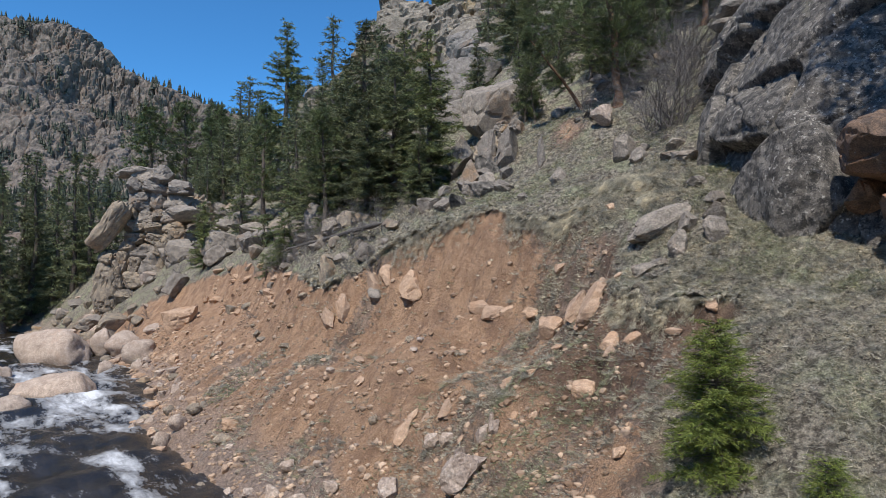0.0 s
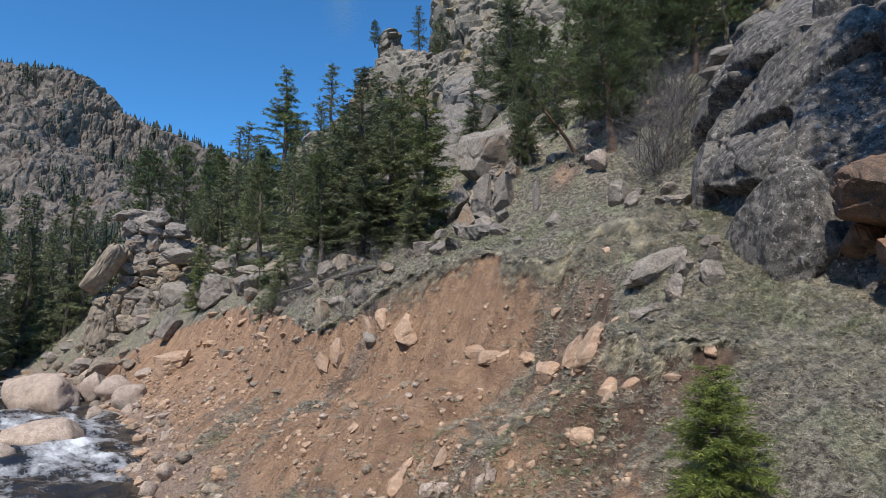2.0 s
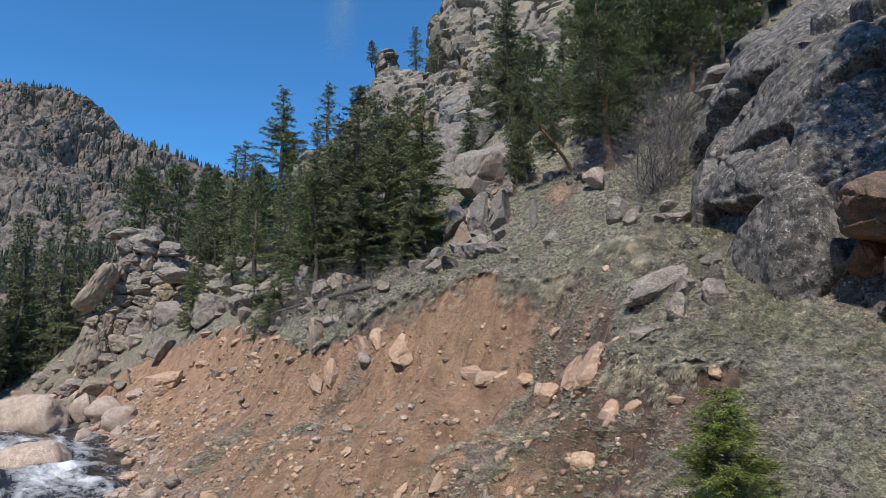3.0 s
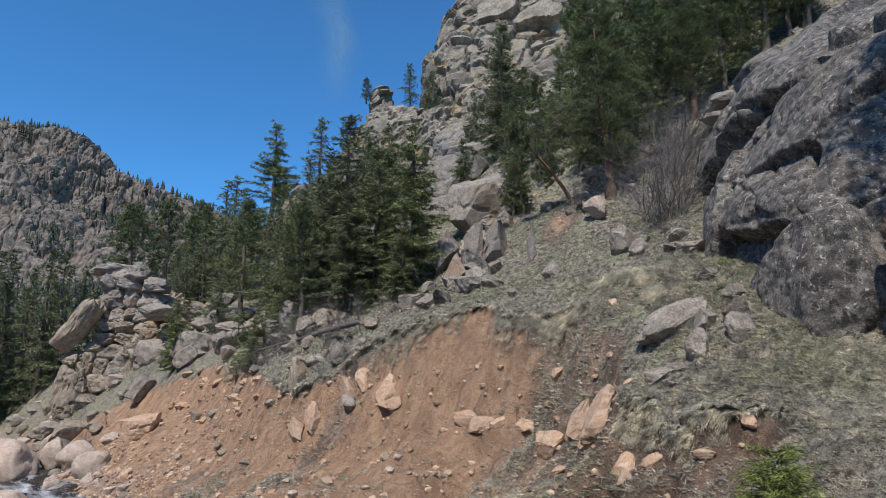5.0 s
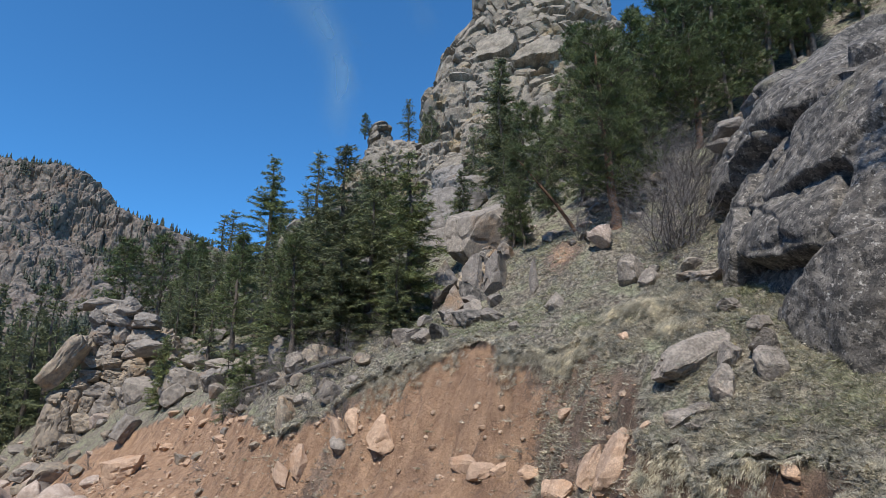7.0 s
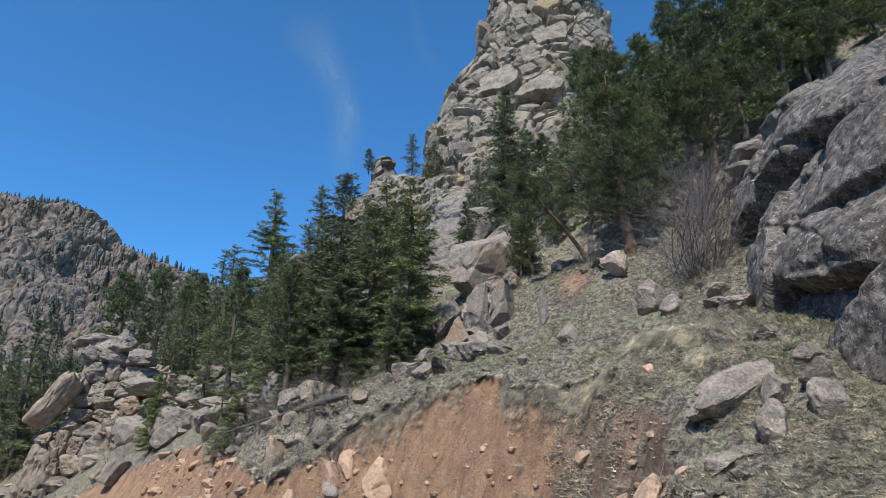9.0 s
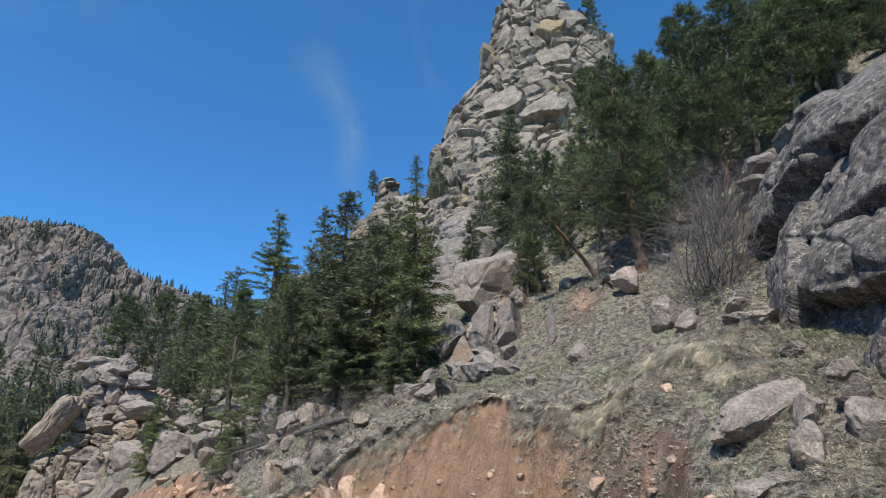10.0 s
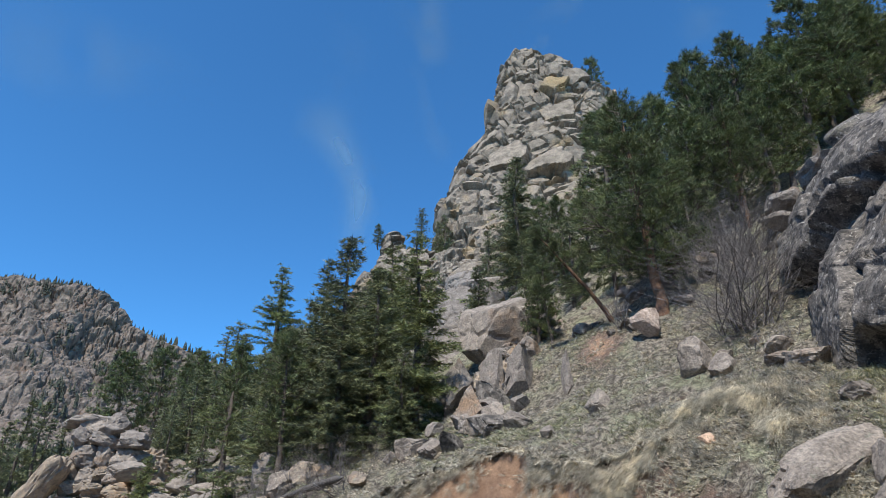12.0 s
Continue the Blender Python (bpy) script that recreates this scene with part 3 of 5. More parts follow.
def crag_tower():
    na, nb = 460, 280
    zs = np.linspace(48, 121.2, nb)
    left = np.interp(zs, [48, 66, 73, 77.6, 81.8, 84.7, 89.1, 92.1, 96, 101.6, 106.5, 110.8, 116.9, 119.5, 121.2], [-3, -1, -0.3, 0.0, 1.6, 3.2, 5.0, 8.0, 9.2, 10.2, 12.1, 13.6, 14.4, 16.0, 17.2])
    right = np.interp(zs, [48, 80, 102, 107.5, 112.6, 115.2, 119, 121.2], [54, 43, 38, 36, 31.5, 28.4, 24.5, 21.8])
    a = np.linspace(0, 2 * np.pi, na, endpoint=False)
    mid, rx = (left + right) / 2, (right - left) / 2
    ry = 0.62 * rx + 1.0
    c, s = np.cos(a)[:, None], np.sin(a)[:, None]
    c, s = np.sign(c) * np.abs(c) ** 0.8, np.sign(s) * np.abs(s) ** 0.8
    p = np.stack([mid[None] + rx[None] * c, 121 + ry[None] * s, zs[None] + 0 * c], -1)
    n = np.stack([c + 0 * zs[None], s + 0 * zs[None], 0.35 + 0 * c + 0 * zs[None]], -1)
    n = n / np.linalg.norm(n, axis=2, keepdims=True)
    fade = 1 - smooth(117, 121.2, zs)[None].repeat(na, 0).reshape(-1, 1) * 0.45
    flat = p.reshape(-1, 3)
    out = blocky(flat, n.reshape(-1, 3), (7.0, 7.0, 5.0), 2.0, 15, 0.3, 0.04, 0.85, 0.5, 0.012, 0.25, 0.45, 0.04)
    out = flat + (out - flat) * fade
    top = np.array([[mid[-1], 121, 121.4]])
    faces = grid_faces(na, nb, True)
    root = tagged(new("crag_tower"), "tall pale granite crag tower split into jointed blocks", "crag")
    part("crag_face", mesh_of("crag_face", np.concatenate([out, top]), faces, CRAG, False), root)
    r = np.random.default_rng(8)
    for k in range(34):
        j = int(nb * (0.25 + 0.72 * r.random()))
        w = -0.5 * np.pi + r.normal(0, 0.75)
        size = r.uniform(1.4, 3.0) * (1.15 - 0.4 * j / nb)
        ob = part("block", boulder_mesh(900 + k % 9, CRAG, 14, 1.0, 3) if k < 9 else bpy.data.objects["block" + (".%03d" % (k % 9) if k % 9 else "")].data, root)
        ob.location = (mid[j] + rx[j] * math.cos(w) * 0.97, 121 + ry[j] * math.sin(w) * 0.97, zs[j])
        ob.scale = (size * r.uniform(0.6, 1), size * 0.7, size * r.uniform(0.5, 1.1))
        ob.rotation_euler = (r.normal(0, 0.15), r.normal(0, 0.2), w + 1.57 + r.normal(0, 0.3))
    cap = new("summit_block", rock_mass("summit_block", (18.8, 121, 119.6), (2.8, 3.4, 2.2), (2.2, 2.2, 1.6), 0.8, 5, CRAG, (90, 50)))
    cap.location = (18.8, 121, 119.6)
    tagged(cap, "broken granite block on the crag's summit", "rock")


crag_tower()

# ridge masses below the tower: x, y, z, radius x, y, z
RIDGE = [(-18.5, 94, 32, 4.6, 6, 8.5), (-9.5, 97, 41.5, 5.0, 6, 10), (-14.0, 96, 36.5, 4.4, 5, 9), (-6, 101, 47.8, 6.0, 7, 10), (3, 99, 46.8, 8.5, 7, 9.5), (-8, 113, 55, 4.5, 5, 9), (7, 90, 45, 8.0, 6, 6),
         (6.6, 106, 62, 8, 8, 12), (-10.0, 118, 63.5, 2.7, 2.4, 6.2), (12, 98, 52, 9, 8, 10), (-24, 88, 23, 3.4, 4, 5)]
for k, (x, y, z, rx, ry, rz) in enumerate(RIDGE):
    ob = new("rock_outcrop", rock_mass("rock_outcrop", (x, y, z), (rx, ry, rz), (4.6, 4.6, 3.4), 1.3, 100 + k, CRAG, (130, 74), 0.8, 0.5 * k))
    ob.location = (x, y, z)
    tagged(ob, "rounded grey granite outcrop on the steep ridge", "rock", "outcrops of the ridge")


# ---- the buttress by the river ----
def buttress():
    root = new("rock_buttress")
    root.location = (-39, 81, 10)
    tagged(root, "blocky ochre and grey granite buttress above the river", "rock")
    core = [(-37.5, 86.6, 14.5, 5.4, 5.0, 9.0), (-34.5, 84.6, 12.5, 4.2, 3.6, 7.5), (-40.0, 85.9, 12.0, 3.2, 3.6, 8.0), (-31.5, 79, 12.0, 3.6, 3.2, 4.2)]
    for k, (x, y, z, rx, ry, rz) in enumerate(core):
        ob = part("outcrop_core", rock_mass("outcrop_core", (x, y, z), (rx, ry, rz), (1.9, 1.9, 1.5), 0.75, 300 + k, OCHRE if k < 3 else GRANITE, (110, 66), 0.55, 0.4 * k), root)
        ob.location = Vector((x, y, z)) - root.location
    r = np.random.default_rng(33)
    made = [boulder_mesh(700 + k, OCHRE if k < 5 else GRANITE, 7, 1.0, 4, True) for k in range(10)]
    z = 8.6
    while z < 26:
        tall = r.uniform(1.2, 2.5)
        x = -43.0 + r.uniform(0, 1)
        while x < -30.5:
            wide = r.uniform(1.2, 3.4)
            mid = x + wide / 2
            top = np.interp(mid, [-43, -41, -36, -33, -30], [23.5, 26, 25, 20.5, 15])
            if z + 0.4 * tall < top:
                high = tall * r.uniform(0.85, 1.2)
                ob = part("block", made[int(r.integers(0, 5)) + (5 if z > 20 or r.random() < 0.3 else 0)], root)
                ob.location = Vector((mid, 80.4 + 0.12 * abs(mid + 37) + 0.16 * (z - 9) + r.normal(0, 0.25), z + high / 2)) - root.location
                ob.scale, ob.rotation_euler = (wide * 0.6, 1.9, high * 0.62), (r.normal(0, 0.06), 0.09 + r.normal(0, 0.07), r.normal(0.1, 0.14))
            x += wide
        z += tall * 0.97
    caps = [boulder_mesh(720 + k, GRANITE, 10, 0.8, 4) for k in range(3)]
    for k, (x, y, z, rx, ry, rz) in enumerate([(-38.0, 81.6, 25.0, 1.6, 1.5, 0.8), (-42.0, 82.4, 26.2, 2.4, 1.8, 0.8), (-41.4, 82.0, 24.6, 1.4, 1.4, 1.2), (-32.8, 78.2, 20.2, 2.4, 2.0, 1.1), (-35.4, 82.0, 24.2, 1.7, 1.6, 1.0), (-40.2, 82.4, 25.4, 1.6, 1.5, 1.0)]):
        ob = part("capstone", caps[k % 3], root, "rounded grey capstone")
        ob.location, ob.scale, ob.rotation_euler = Vector((x, y, z)) - root.location, (rx, ry, rz), (0, radians(-5), 0.4 * k)
    lean = part("leaning_slab", boulder_mesh(341, OCHRE, 9, 1.0, 4, True), root, "tan slab leaning out over its shaded underside")
    lean.location, lean.rotation_euler, lean.scale = Vector((-43.2, 79.6, 18.6)) - root.location, (0.1, radians(34), 0.2), (1.25, 2.2, 3.9)
    foot = part("foot_block", rock_mass("foot_block", (-45, 81, 10), (1.9, 2.2, 4.6), (2.5, 2.5, 2.5), 0.6, 350, OCHRE, (80, 50), 0.7), root)
    foot.location = Vector((-43.6, 80.8, 10.8)) - root.location


buttress()


# ---- the grey cliff above the grass ----
def grey_cliff():
    ys = np.concatenate([np.linspace(8, 12.8, 30), np.linspace(13, 34, 350), np.linspace(34.08, 41, 100)])
    na, nb = len(ys), 250
    foot_x = np.interp(ys, [8, 12, 14, 16, 17.5, 19, 22, 25, 28, 32, 36, 41], [19, 15.0, 12.6, 10.6, 9.5, 9.2, 9.5, 10.3, 11.8, 14.2, 17.2, 21])
    top_z = np.interp(ys, [8, 14, 17, 20, 24, 28, 31, 34, 41], [19, 20.8, 21.8, 22.8, 24.4, 25.8, 26.9, 27.4, 30])
    foot_z = ground(foot_x - 0.3, ys) - 1.2
    t = np.linspace(0, 1, nb)
    f = np.clip(t / 0.74, 0, 1)
    back = np.clip((t - 0.74) / 0.26, 0, 1)
    h = (top_z - foot_z)[:, None] * f[None]
    inset = np.interp(f, [0, 0.3, 0.42, 0.5, 0.8, 0.92, 1.0], [-0.2, 0.35, 0.7, 1.1, 2.3, 3.0, 4.2])
    x = foot_x[:, None] + inset[None] + 9.0 * back[None]
    z = foot_z[:, None] + h + 3.5 * np.sin(back * np.pi * 0.5)[None] - 6.0 * (back[None] ** 4)
    p = np.stack([x, ys[:, None] + 0 * x, z], -1)
    n = grid_normals(p)
    n = n * np.sign(n[..., 2:3] - n[..., 0:1])
    flat, nn = p.reshape(-1, 3), n.reshape(-1, 3)
    out = blocky(flat, nn, (4.6, 4.2, 2.7), 1.0, 44, 0.14, 0.03, 0.8, 0.26, 0.006, 0.35, 0.5, 0.05)
    out = blocky(out, nn, (1.3, 1.3, 0.7), 0.06, 47, 0.25, 0.07, 0.7, 0.5, 0.012, 0.35, 0.8, 0.03)
    d = (out - flat).reshape(na, nb, 3)
    for _ in range(2):
        d[1:-1] = 0.25 * d[:-2] + 0.5 * d[1:-1] + 0.25 * d[2:]
        d[:, 1:-1] = 0.25 * d[:, :-2] + 0.5 * d[:, 1:-1] + 0.25 * d[:, 2:]
    out = flat + d.reshape(-1, 3) + nn * (0.03 * fbm(flat * 2.4, 4, 48))[:, None]
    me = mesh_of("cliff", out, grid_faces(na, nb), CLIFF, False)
    tagged(new("cliff", me), "dark grey lichened granite cliff with deep cracks", "cliff", kind="structure")


grey_cliff()


# ---- loose rocks ----
ROCK_MESHES = {}


def rock(name, x, y, width, height, material, label, seed, sink=0.25, deep=None, tilt=(0, 0), turn=None, facets=9, angular=0.85, detail=4, group="", lift=0.0):
    key = (seed % 12, material.name, facets, detail)
    if key not in ROCK_MESHES:
        ROCK_MESHES[key] = boulder_mesh(seed % 12 + 20 * facets, material, facets, angular, detail)
    ob = new(name, ROCK_MESHES[key])
    ob.scale = (width / 2, (deep or width * 0.8) / 2, height / 2)
    ob.rotation_euler = (radians(tilt[0]), radians(tilt[1]), (seed * 1.7) % 6.28 if turn is None else radians(turn))
    ob.location = (x, y, hill_z(x, y) + height * (0.5 - sink) + lift)
    return tagged(ob, label, "rock", group)


def lay_flush(ob, x, y, width, length, thick, turn, out=0.25):
    """Beds a slab into the slope with its flat side along it."""
    e = 0.5
    gx = (hill_z(x + e, y) - hill_z(x - e, y)) / (2 * e)
    gy = (hill_z(x, y + e) - hill_z(x, y - e)) / (2 * e)
    n = Vector((-gx, -gy, 1)).normalized()
    ob.matrix_basis = Matrix.Translation(Vector((x, y, hill_z(x, y))) + n * thick * out) @ n.to_track_quat("Z", "Y").to_matrix().to_4x4() @ pose(0, 0, 0, 0, 0, turn) @ Matrix.Diagonal((width / 2, length / 2, thick / 2, 1))
    return ob


for k, (x, y, w, h) in enumerate(RIVER_BOULDERS):
    rock("river_boulder", x, y, w, h, PALE, "smooth pale pinkish boulder standing in the river", k, 0.12, w * 0.62, turn=-30 + 9 * k, facets=5, angular=0.5, group="river boulders")

# sandy slabs and blocks freshly bared on the scarp: x, y, width, height
SLABS = [(-1.5, 30.2, 2.1, 1.2), (1.6, 26.5, 1.1, 0.8), (2.1, 25.9, 1.5, 0.75), (5.1, 20.3, 1.2, 2.1), (4.7, 21.2, 0.9, 1.4), (4.75, 20.3, 0.9, 1.1), (3.9, 22.4, 1.35, 1.2), (3.5, 24.3, 1.0, 0.5), (4.9, 18.0, 0.66, 0.75), (5.4, 17.4, 0.5, 0.45),
         (2.0, 19.8, 0.75, 0.6), (4.0, 17.7, 0.75, 0.8), (0.1, 20.5, 0.45, 0.75), (-1.3, 21.3, 0.6, 1.3), (3.8, 13.4, 0.36, 0.3), (7.1, 16.2, 0.45, 0.35), (6.1, 16.2, 0.45, 0.3), (2.7, 19.0, 0.36, 0.34), (2.6, 25.2, 0.9, 0.5), (4.5, 23.6, 0.6, 0.5), (6.3, 22.9, 0.5, 0.3)]
for k, (x, y, w, h) in enumerate(SLABS):
    slab = rock("sandstone_slab", x, y, w, h, FRESH, "freshly bared sandy orange slab in the earth scarp", k + 3, 0.3, w * 0.7, group="slabs in the scarp", facets=11, angular=0.95)
    lay_flush(slab, x, y, w, h, 0.62 * min(w, h), 18 * (k % 5) - 36, 0.1)

rng = np.random.default_rng(25)
for k in range(40):
    u = rng.uniform(10, 27)
    sc = rng.uniform(3.0, 8.6)
    x, y = (float(q) for q in xy_of(u, bank(u) + sc))
    w = rng.uniform(0.16, 0.5)
    flake = rock("stone_flake", x, y, w, w, FRESH, "thin sandy flake of stone lying on the earth", k + 2, 0.3, w * 0.7, group="stone flakes", facets=11, angular=0.95, detail=3)
    lay_flush(flake, x, y, w, w * rng.uniform(0.6, 1.5), 0.4 * w, rng.uniform(-60, 60), 0.2)

# pale stones and standing slabs
STONES = [(-0.3, 19.8, 0.62, 0.55), (0.1, 19.6, 0.48, 0.5), (0.5, 18.3, 0.48, 0.4), (1.1, 17.9, 0.58, 0.65), (1.4, 17.9, 0.28, 0.4), (1.45, 17.7, 0.36, 0.5), (-1.7, 19.5, 0.9, 0.8), (-4.5, 22.3, 0.4, 0.26),
          (-6.1, 32.7, 0.8, 1.3), (-5.3, 32.5, 0.8, 1.7), (-3.6, 32.0, 0.7, 1.7), (-2.9, 31.7, 0.65, 1.2)]
for k, (x, y, w, h) in enumerate(STONES):
    rock("pale_stone", x, y, w, h, PALE if k < 8 else FRESH, "pale stone lying in the loose earth" if k < 8 else "narrow sandy slab standing in the scarp", k + 5, 0.28, w * 0.8, (6, 18 if k >= 8 else 0), 15 * k, 11, 0.9, group="pale stones")

GREYS = [(0.6, 17.2, 1.5, 1.1), (-29.7, 68.4, 3.1, 3.2), (-44.7, 78.2, 2.7, 2.0), (-4.3, 33.7, 1.3, 1.2), (-9.1, 45.0, 2.8, 3.0), (-24.6, 68.4, 5.0, 4.2), (-20.4, 64.2, 3.2, 3.0), (7.2, 18.7, 0.8, 1.05), (8.2, 18.3, 0.75, 1.0),
         (6.2, 18.9, 0.8, 0.45), (8.1, 27.0, 1.2, 1.4), (8.9, 24.0, 0.8, 0.4), (5.4, 28.8, 1.0, 1.2), (5.2, 32.2, 0.5, 2.1), (3.1, 31.5, 1.1, 0.8), (3.7, 28.4, 0.7, 0.45), (-7.4, 40.6, 1.8, 1.6), (-14.5, 55, 2.4, 2.0), (-18, 62, 3.4, 2.4)]
for k, (x, y, w, h) in enumerate(GREYS):
    rock("grey_rock", x, y, w, h, PALE if k == 0 else GRANITE, "weathered grey granite rock half sunk in the slope", k + 1, 0.28, w * 0.75, ((k * 29) % 20 - 10, (k * 41) % 26 - 13), 40 * k, 13, 0.9, group="grey rocks")

TANS = [(-24.7, 58.3, 3.4, 2.4), (-38.6, 72.2, 4.0, 3.4), (-6.6, 35.0, 1.2, 2.2), (-37.0, 73.1, 1.4, 1.5), (-17.8, 53.2, 0.8, 0.7), (-18.9, 52.9, 0.7, 0.6)]
for k, (x, y, w, h) in enumerate(TANS):
    rock("tan_rock", x, y, w, h, FRESH if k in (0, 4, 5) else OCHRE, "tan granite block on the earth slope", k + 8, 0.3, w * 0.7, (0, -14), 25 * k, 12, 0.9, group="tan rocks")

# the rock band under the ridge: x, y, width, height
BAND = [(3.6, 41.5, 4.6, 4.6), (3.7, 35.0, 1.6, 2.5), (2.6, 35.6, 1.5, 2.8), (1.6, 34.2, 1.4, 1.8), (0.6, 51.6, 3.6, 3.6), (5.6, 41.2, 2.9, 2.3), (1.2, 38.0, 2.4, 2.6), (2.4, 33.2, 1.1, 1.3), (3.4, 33.4, 0.9, 0.8), (-1.0, 55, 4.2, 4.0),
        (2.5, 58, 5.5, 4.5), (-5.0, 62, 5.0, 4.2), (-12, 70, 6.0, 5.0), (-18, 76, 6.5, 5.5), (5.5, 66, 6.5, 5.0), (-2, 75, 7.0, 6.0), (-10, 82, 8.0, 6.0), (3.5, 82, 7.0, 5.5), (9.5, 50, 3.0, 2.6)]
for k, (x, y, w, h) in enumerate(BAND):
    z = hill_z(x, y) + 0.22 * h
    ob = new("granite_boulder", boulder_mesh(400 + k, GRANITE, 15, 1.0, 5))
    ob.scale, ob.rotation_euler = (w * 0.52, w * 0.46, h * 0.56), (radians(k * 7 % 15 - 7), radians(k * 11 % 19 - 9), 0.7 * k)
    ob.location = (x, y, z)
    tagged(ob, "large jointed grey granite boulder on the hillside", "rock", "boulders of the rock band")

rng = np.random.default_rng(23)
for k in range(34):
    f = rng.random()
    w = rng.uniform(0.5, 1.7)
    rock("band_block", 0.8 + 4.6 * f + rng.normal(0, 0.7), 32.0 + 9.5 * f + rng.normal(0, 0.9), w, w * rng.uniform(0.6, 1.1), (GRANITE, GRANITE, CLIFF, OCHRE)[k % 4], "angular grey granite block tumbled below the crag", k, 0.25, None, (rng.uniform(-14, 14), rng.uniform(-14, 14)), facets=14, angular=1.0, detail=4, group="blocks of the rock band")
white = rock("white_boulder", 8.3, 31.2, 1.1, 1.25, PALE, "pale boulder with a dark shaded underside on the grass", 4, 0.15, 0.95, (0, -16), 30, 7, 0.9)
perched = lay_flush(rock("perched_slab", 7.1, 19.7, 2.0, 0.62, GRANITE, "long grey lichened slab jutting over a hollow", 6, 0.25, 1.1, (4, -24), 24, 8, 0.9), 7.2, 20.2, 0.95, 2.3, 0.75, -28, 0.3)
for k, (x, y, z, rx, ry, rz) in enumerate([(11.0, 14.8, 14.7, 0.95, 1.0, 0.95), (11.5, 14.5, 13.1, 0.8, 0.9, 0.8), (11.0, 15.9, 13.7, 0.5, 0.6, 0.45), (11.9, 14.2, 15.8, 0.9, 1.0, 0.6)]):
    ob = new("rusty_rock", boulder_mesh(460 + k, RUST, 13, 1.0, 5))
    ob.location, ob.scale, ob.rotation_euler = (x, y, z), (1.1 * rx, 1.1 * ry, 1.15 * rz), (0.1, -0.2, 0.5 + 0.6 * k)
    tagged(ob, "rusty brown broken rock wedged against the cliff", "rock", "rusty rocks")
for k, (x, y, z, w, h) in enumerate([(11.1, 16.4, 12.6, 1.3, 2.6), (11.8, 15.4, 12.0, 1.3, 1.6), (12.4, 14.4, 11.7, 1.6, 1.4)]):
    ob = rock("grey_block", x, y, w, h, CLIFF, "grey lichened block at the foot of the cliff", k + 4, 0.2, w * 0.8, (8, -20), 60 * k, 8, 0.95, group="blocks at the cliff's foot")
    ob.location.z = z
for k, (x, y, z, w, h) in enumerate([(15.9, 33.2, 26.6, 2.0, 1.3), (15.5, 32.8, 25.4, 1.9, 0.9), (16.6, 30.8, 26.6, 2.6, 1.5)]):
    ob = rock("capstone", x, y, w, h, GRANITE, "rounded grey capstone on the cliff's edge", k + 3, 0.2, w * 0.8, (0, -12), 40 * k, 7, 0.7, group="capstones of the cliff")
    ob.location.z = z

rng = np.random.default_rng(14)
for k in range(70):
    u = rng.uniform(34, 98)
    s = rng.uniform(10.5, 30) * (0.6 + 0.4 * rng.random())
    x, y = xy_of(u, bank(u) + max(s, 10.3))
    w = rng.uniform(0.9, 3.2) * (0.5 + u / 90)
    rock("hillside_rock", float(x), float(y), w, w * rng.uniform(0.5, 0.85), (GRANITE, GRANITE, OCHRE)[k % 3], "grey granite rock scattered on the wooded slope", k, 0.3, None, (rng.uniform(-12, 12), rng.uniform(-12, 12)), facets=13, angular=0.9, detail=3, group="rocks of the wooded slope")
rng = np.random.default_rng(16)
for k in range(34):
    u = rng.uniform(12, 36)
    x, y = xy_of(u, bank(u) + rng.uniform(15, 33))
    w = rng.uniform(0.25, 0.9)
    rock("bench_stone", float(x), float(y), w, w * rng.uniform(0.4, 0.8), (GRANITE, PALE)[k % 3 == 0], "small grey stone half hidden in the grass", k, 0.3, None, (rng.uniform(-10, 10), rng.uniform(-10, 10)), facets=12, angular=0.9, detail=3, group="stones in the grass")
rng = np.random.default_rng(15)
for k in range(46):
    u = rng.uniform(64, 112)
    x, y = xy_of(u, bank(u) + rng.uniform(-0.5, 8.5))
    w = rng.uniform(0.9, 2.6)
    rock("bank_rock", float(x), float(y), w, w * rng.uniform(0.5, 0.8), (GRANITE, OCHRE, PALE)[k % 3], "weathered rock on the bank below the buttress", k, 0.3, None, (rng.uniform(-10, 10), rng.uniform(-10, 10)), facets=12, angular=0.9, detail=3, group="rocks below the buttress")
rng = np.random.default_rng(12)
for k in range(150):
    u = rng.uniform(17, 70)
    s = rng.uniform(-0.9, 2.2) if k % 3 else rng.uniform(1.5, 7)
    x, y = xy_of(u, bank(u) + s)
    w = rng.uniform(0.2, 0.6) * (1.0 + u / 55) * (1 if k % 3 else 0.6)
    rock("shore_stone", float(x), float(y), w, w * rng.uniform(0.55, 0.9), (PALE, FRESH, PALE, OCHRE)[k % 4], "rounded pinkish stone on the river's edge" if k % 3 else "loose stone fallen down the earth slope", k, 0.3, facets=6, angular=0.8, detail=3, group="stones along the bank")


rng = np.random.default_rng(24)
for k in range(30):
    u = rng.uniform(30, 66)
    x, y = xy_of(u, bank(u) + lip_at(u) - rng.uniform(-0.3, 2.6))
    w = rng.uniform(0.35, 0.75) * (0.6 + u / 50)
    rock("scarp_block", float(x), float(y), w, w * rng.uniform(0.4, 0.8), (FRESH, OCHRE, FRESH)[k % 3], "broken pinkish block at the head of the earth slope", k, 0.25, None, (rng.uniform(-20, 20), rng.uniform(-20, 20)), facets=14, angular=1.0, detail=3, group="blocks of the earth slope")


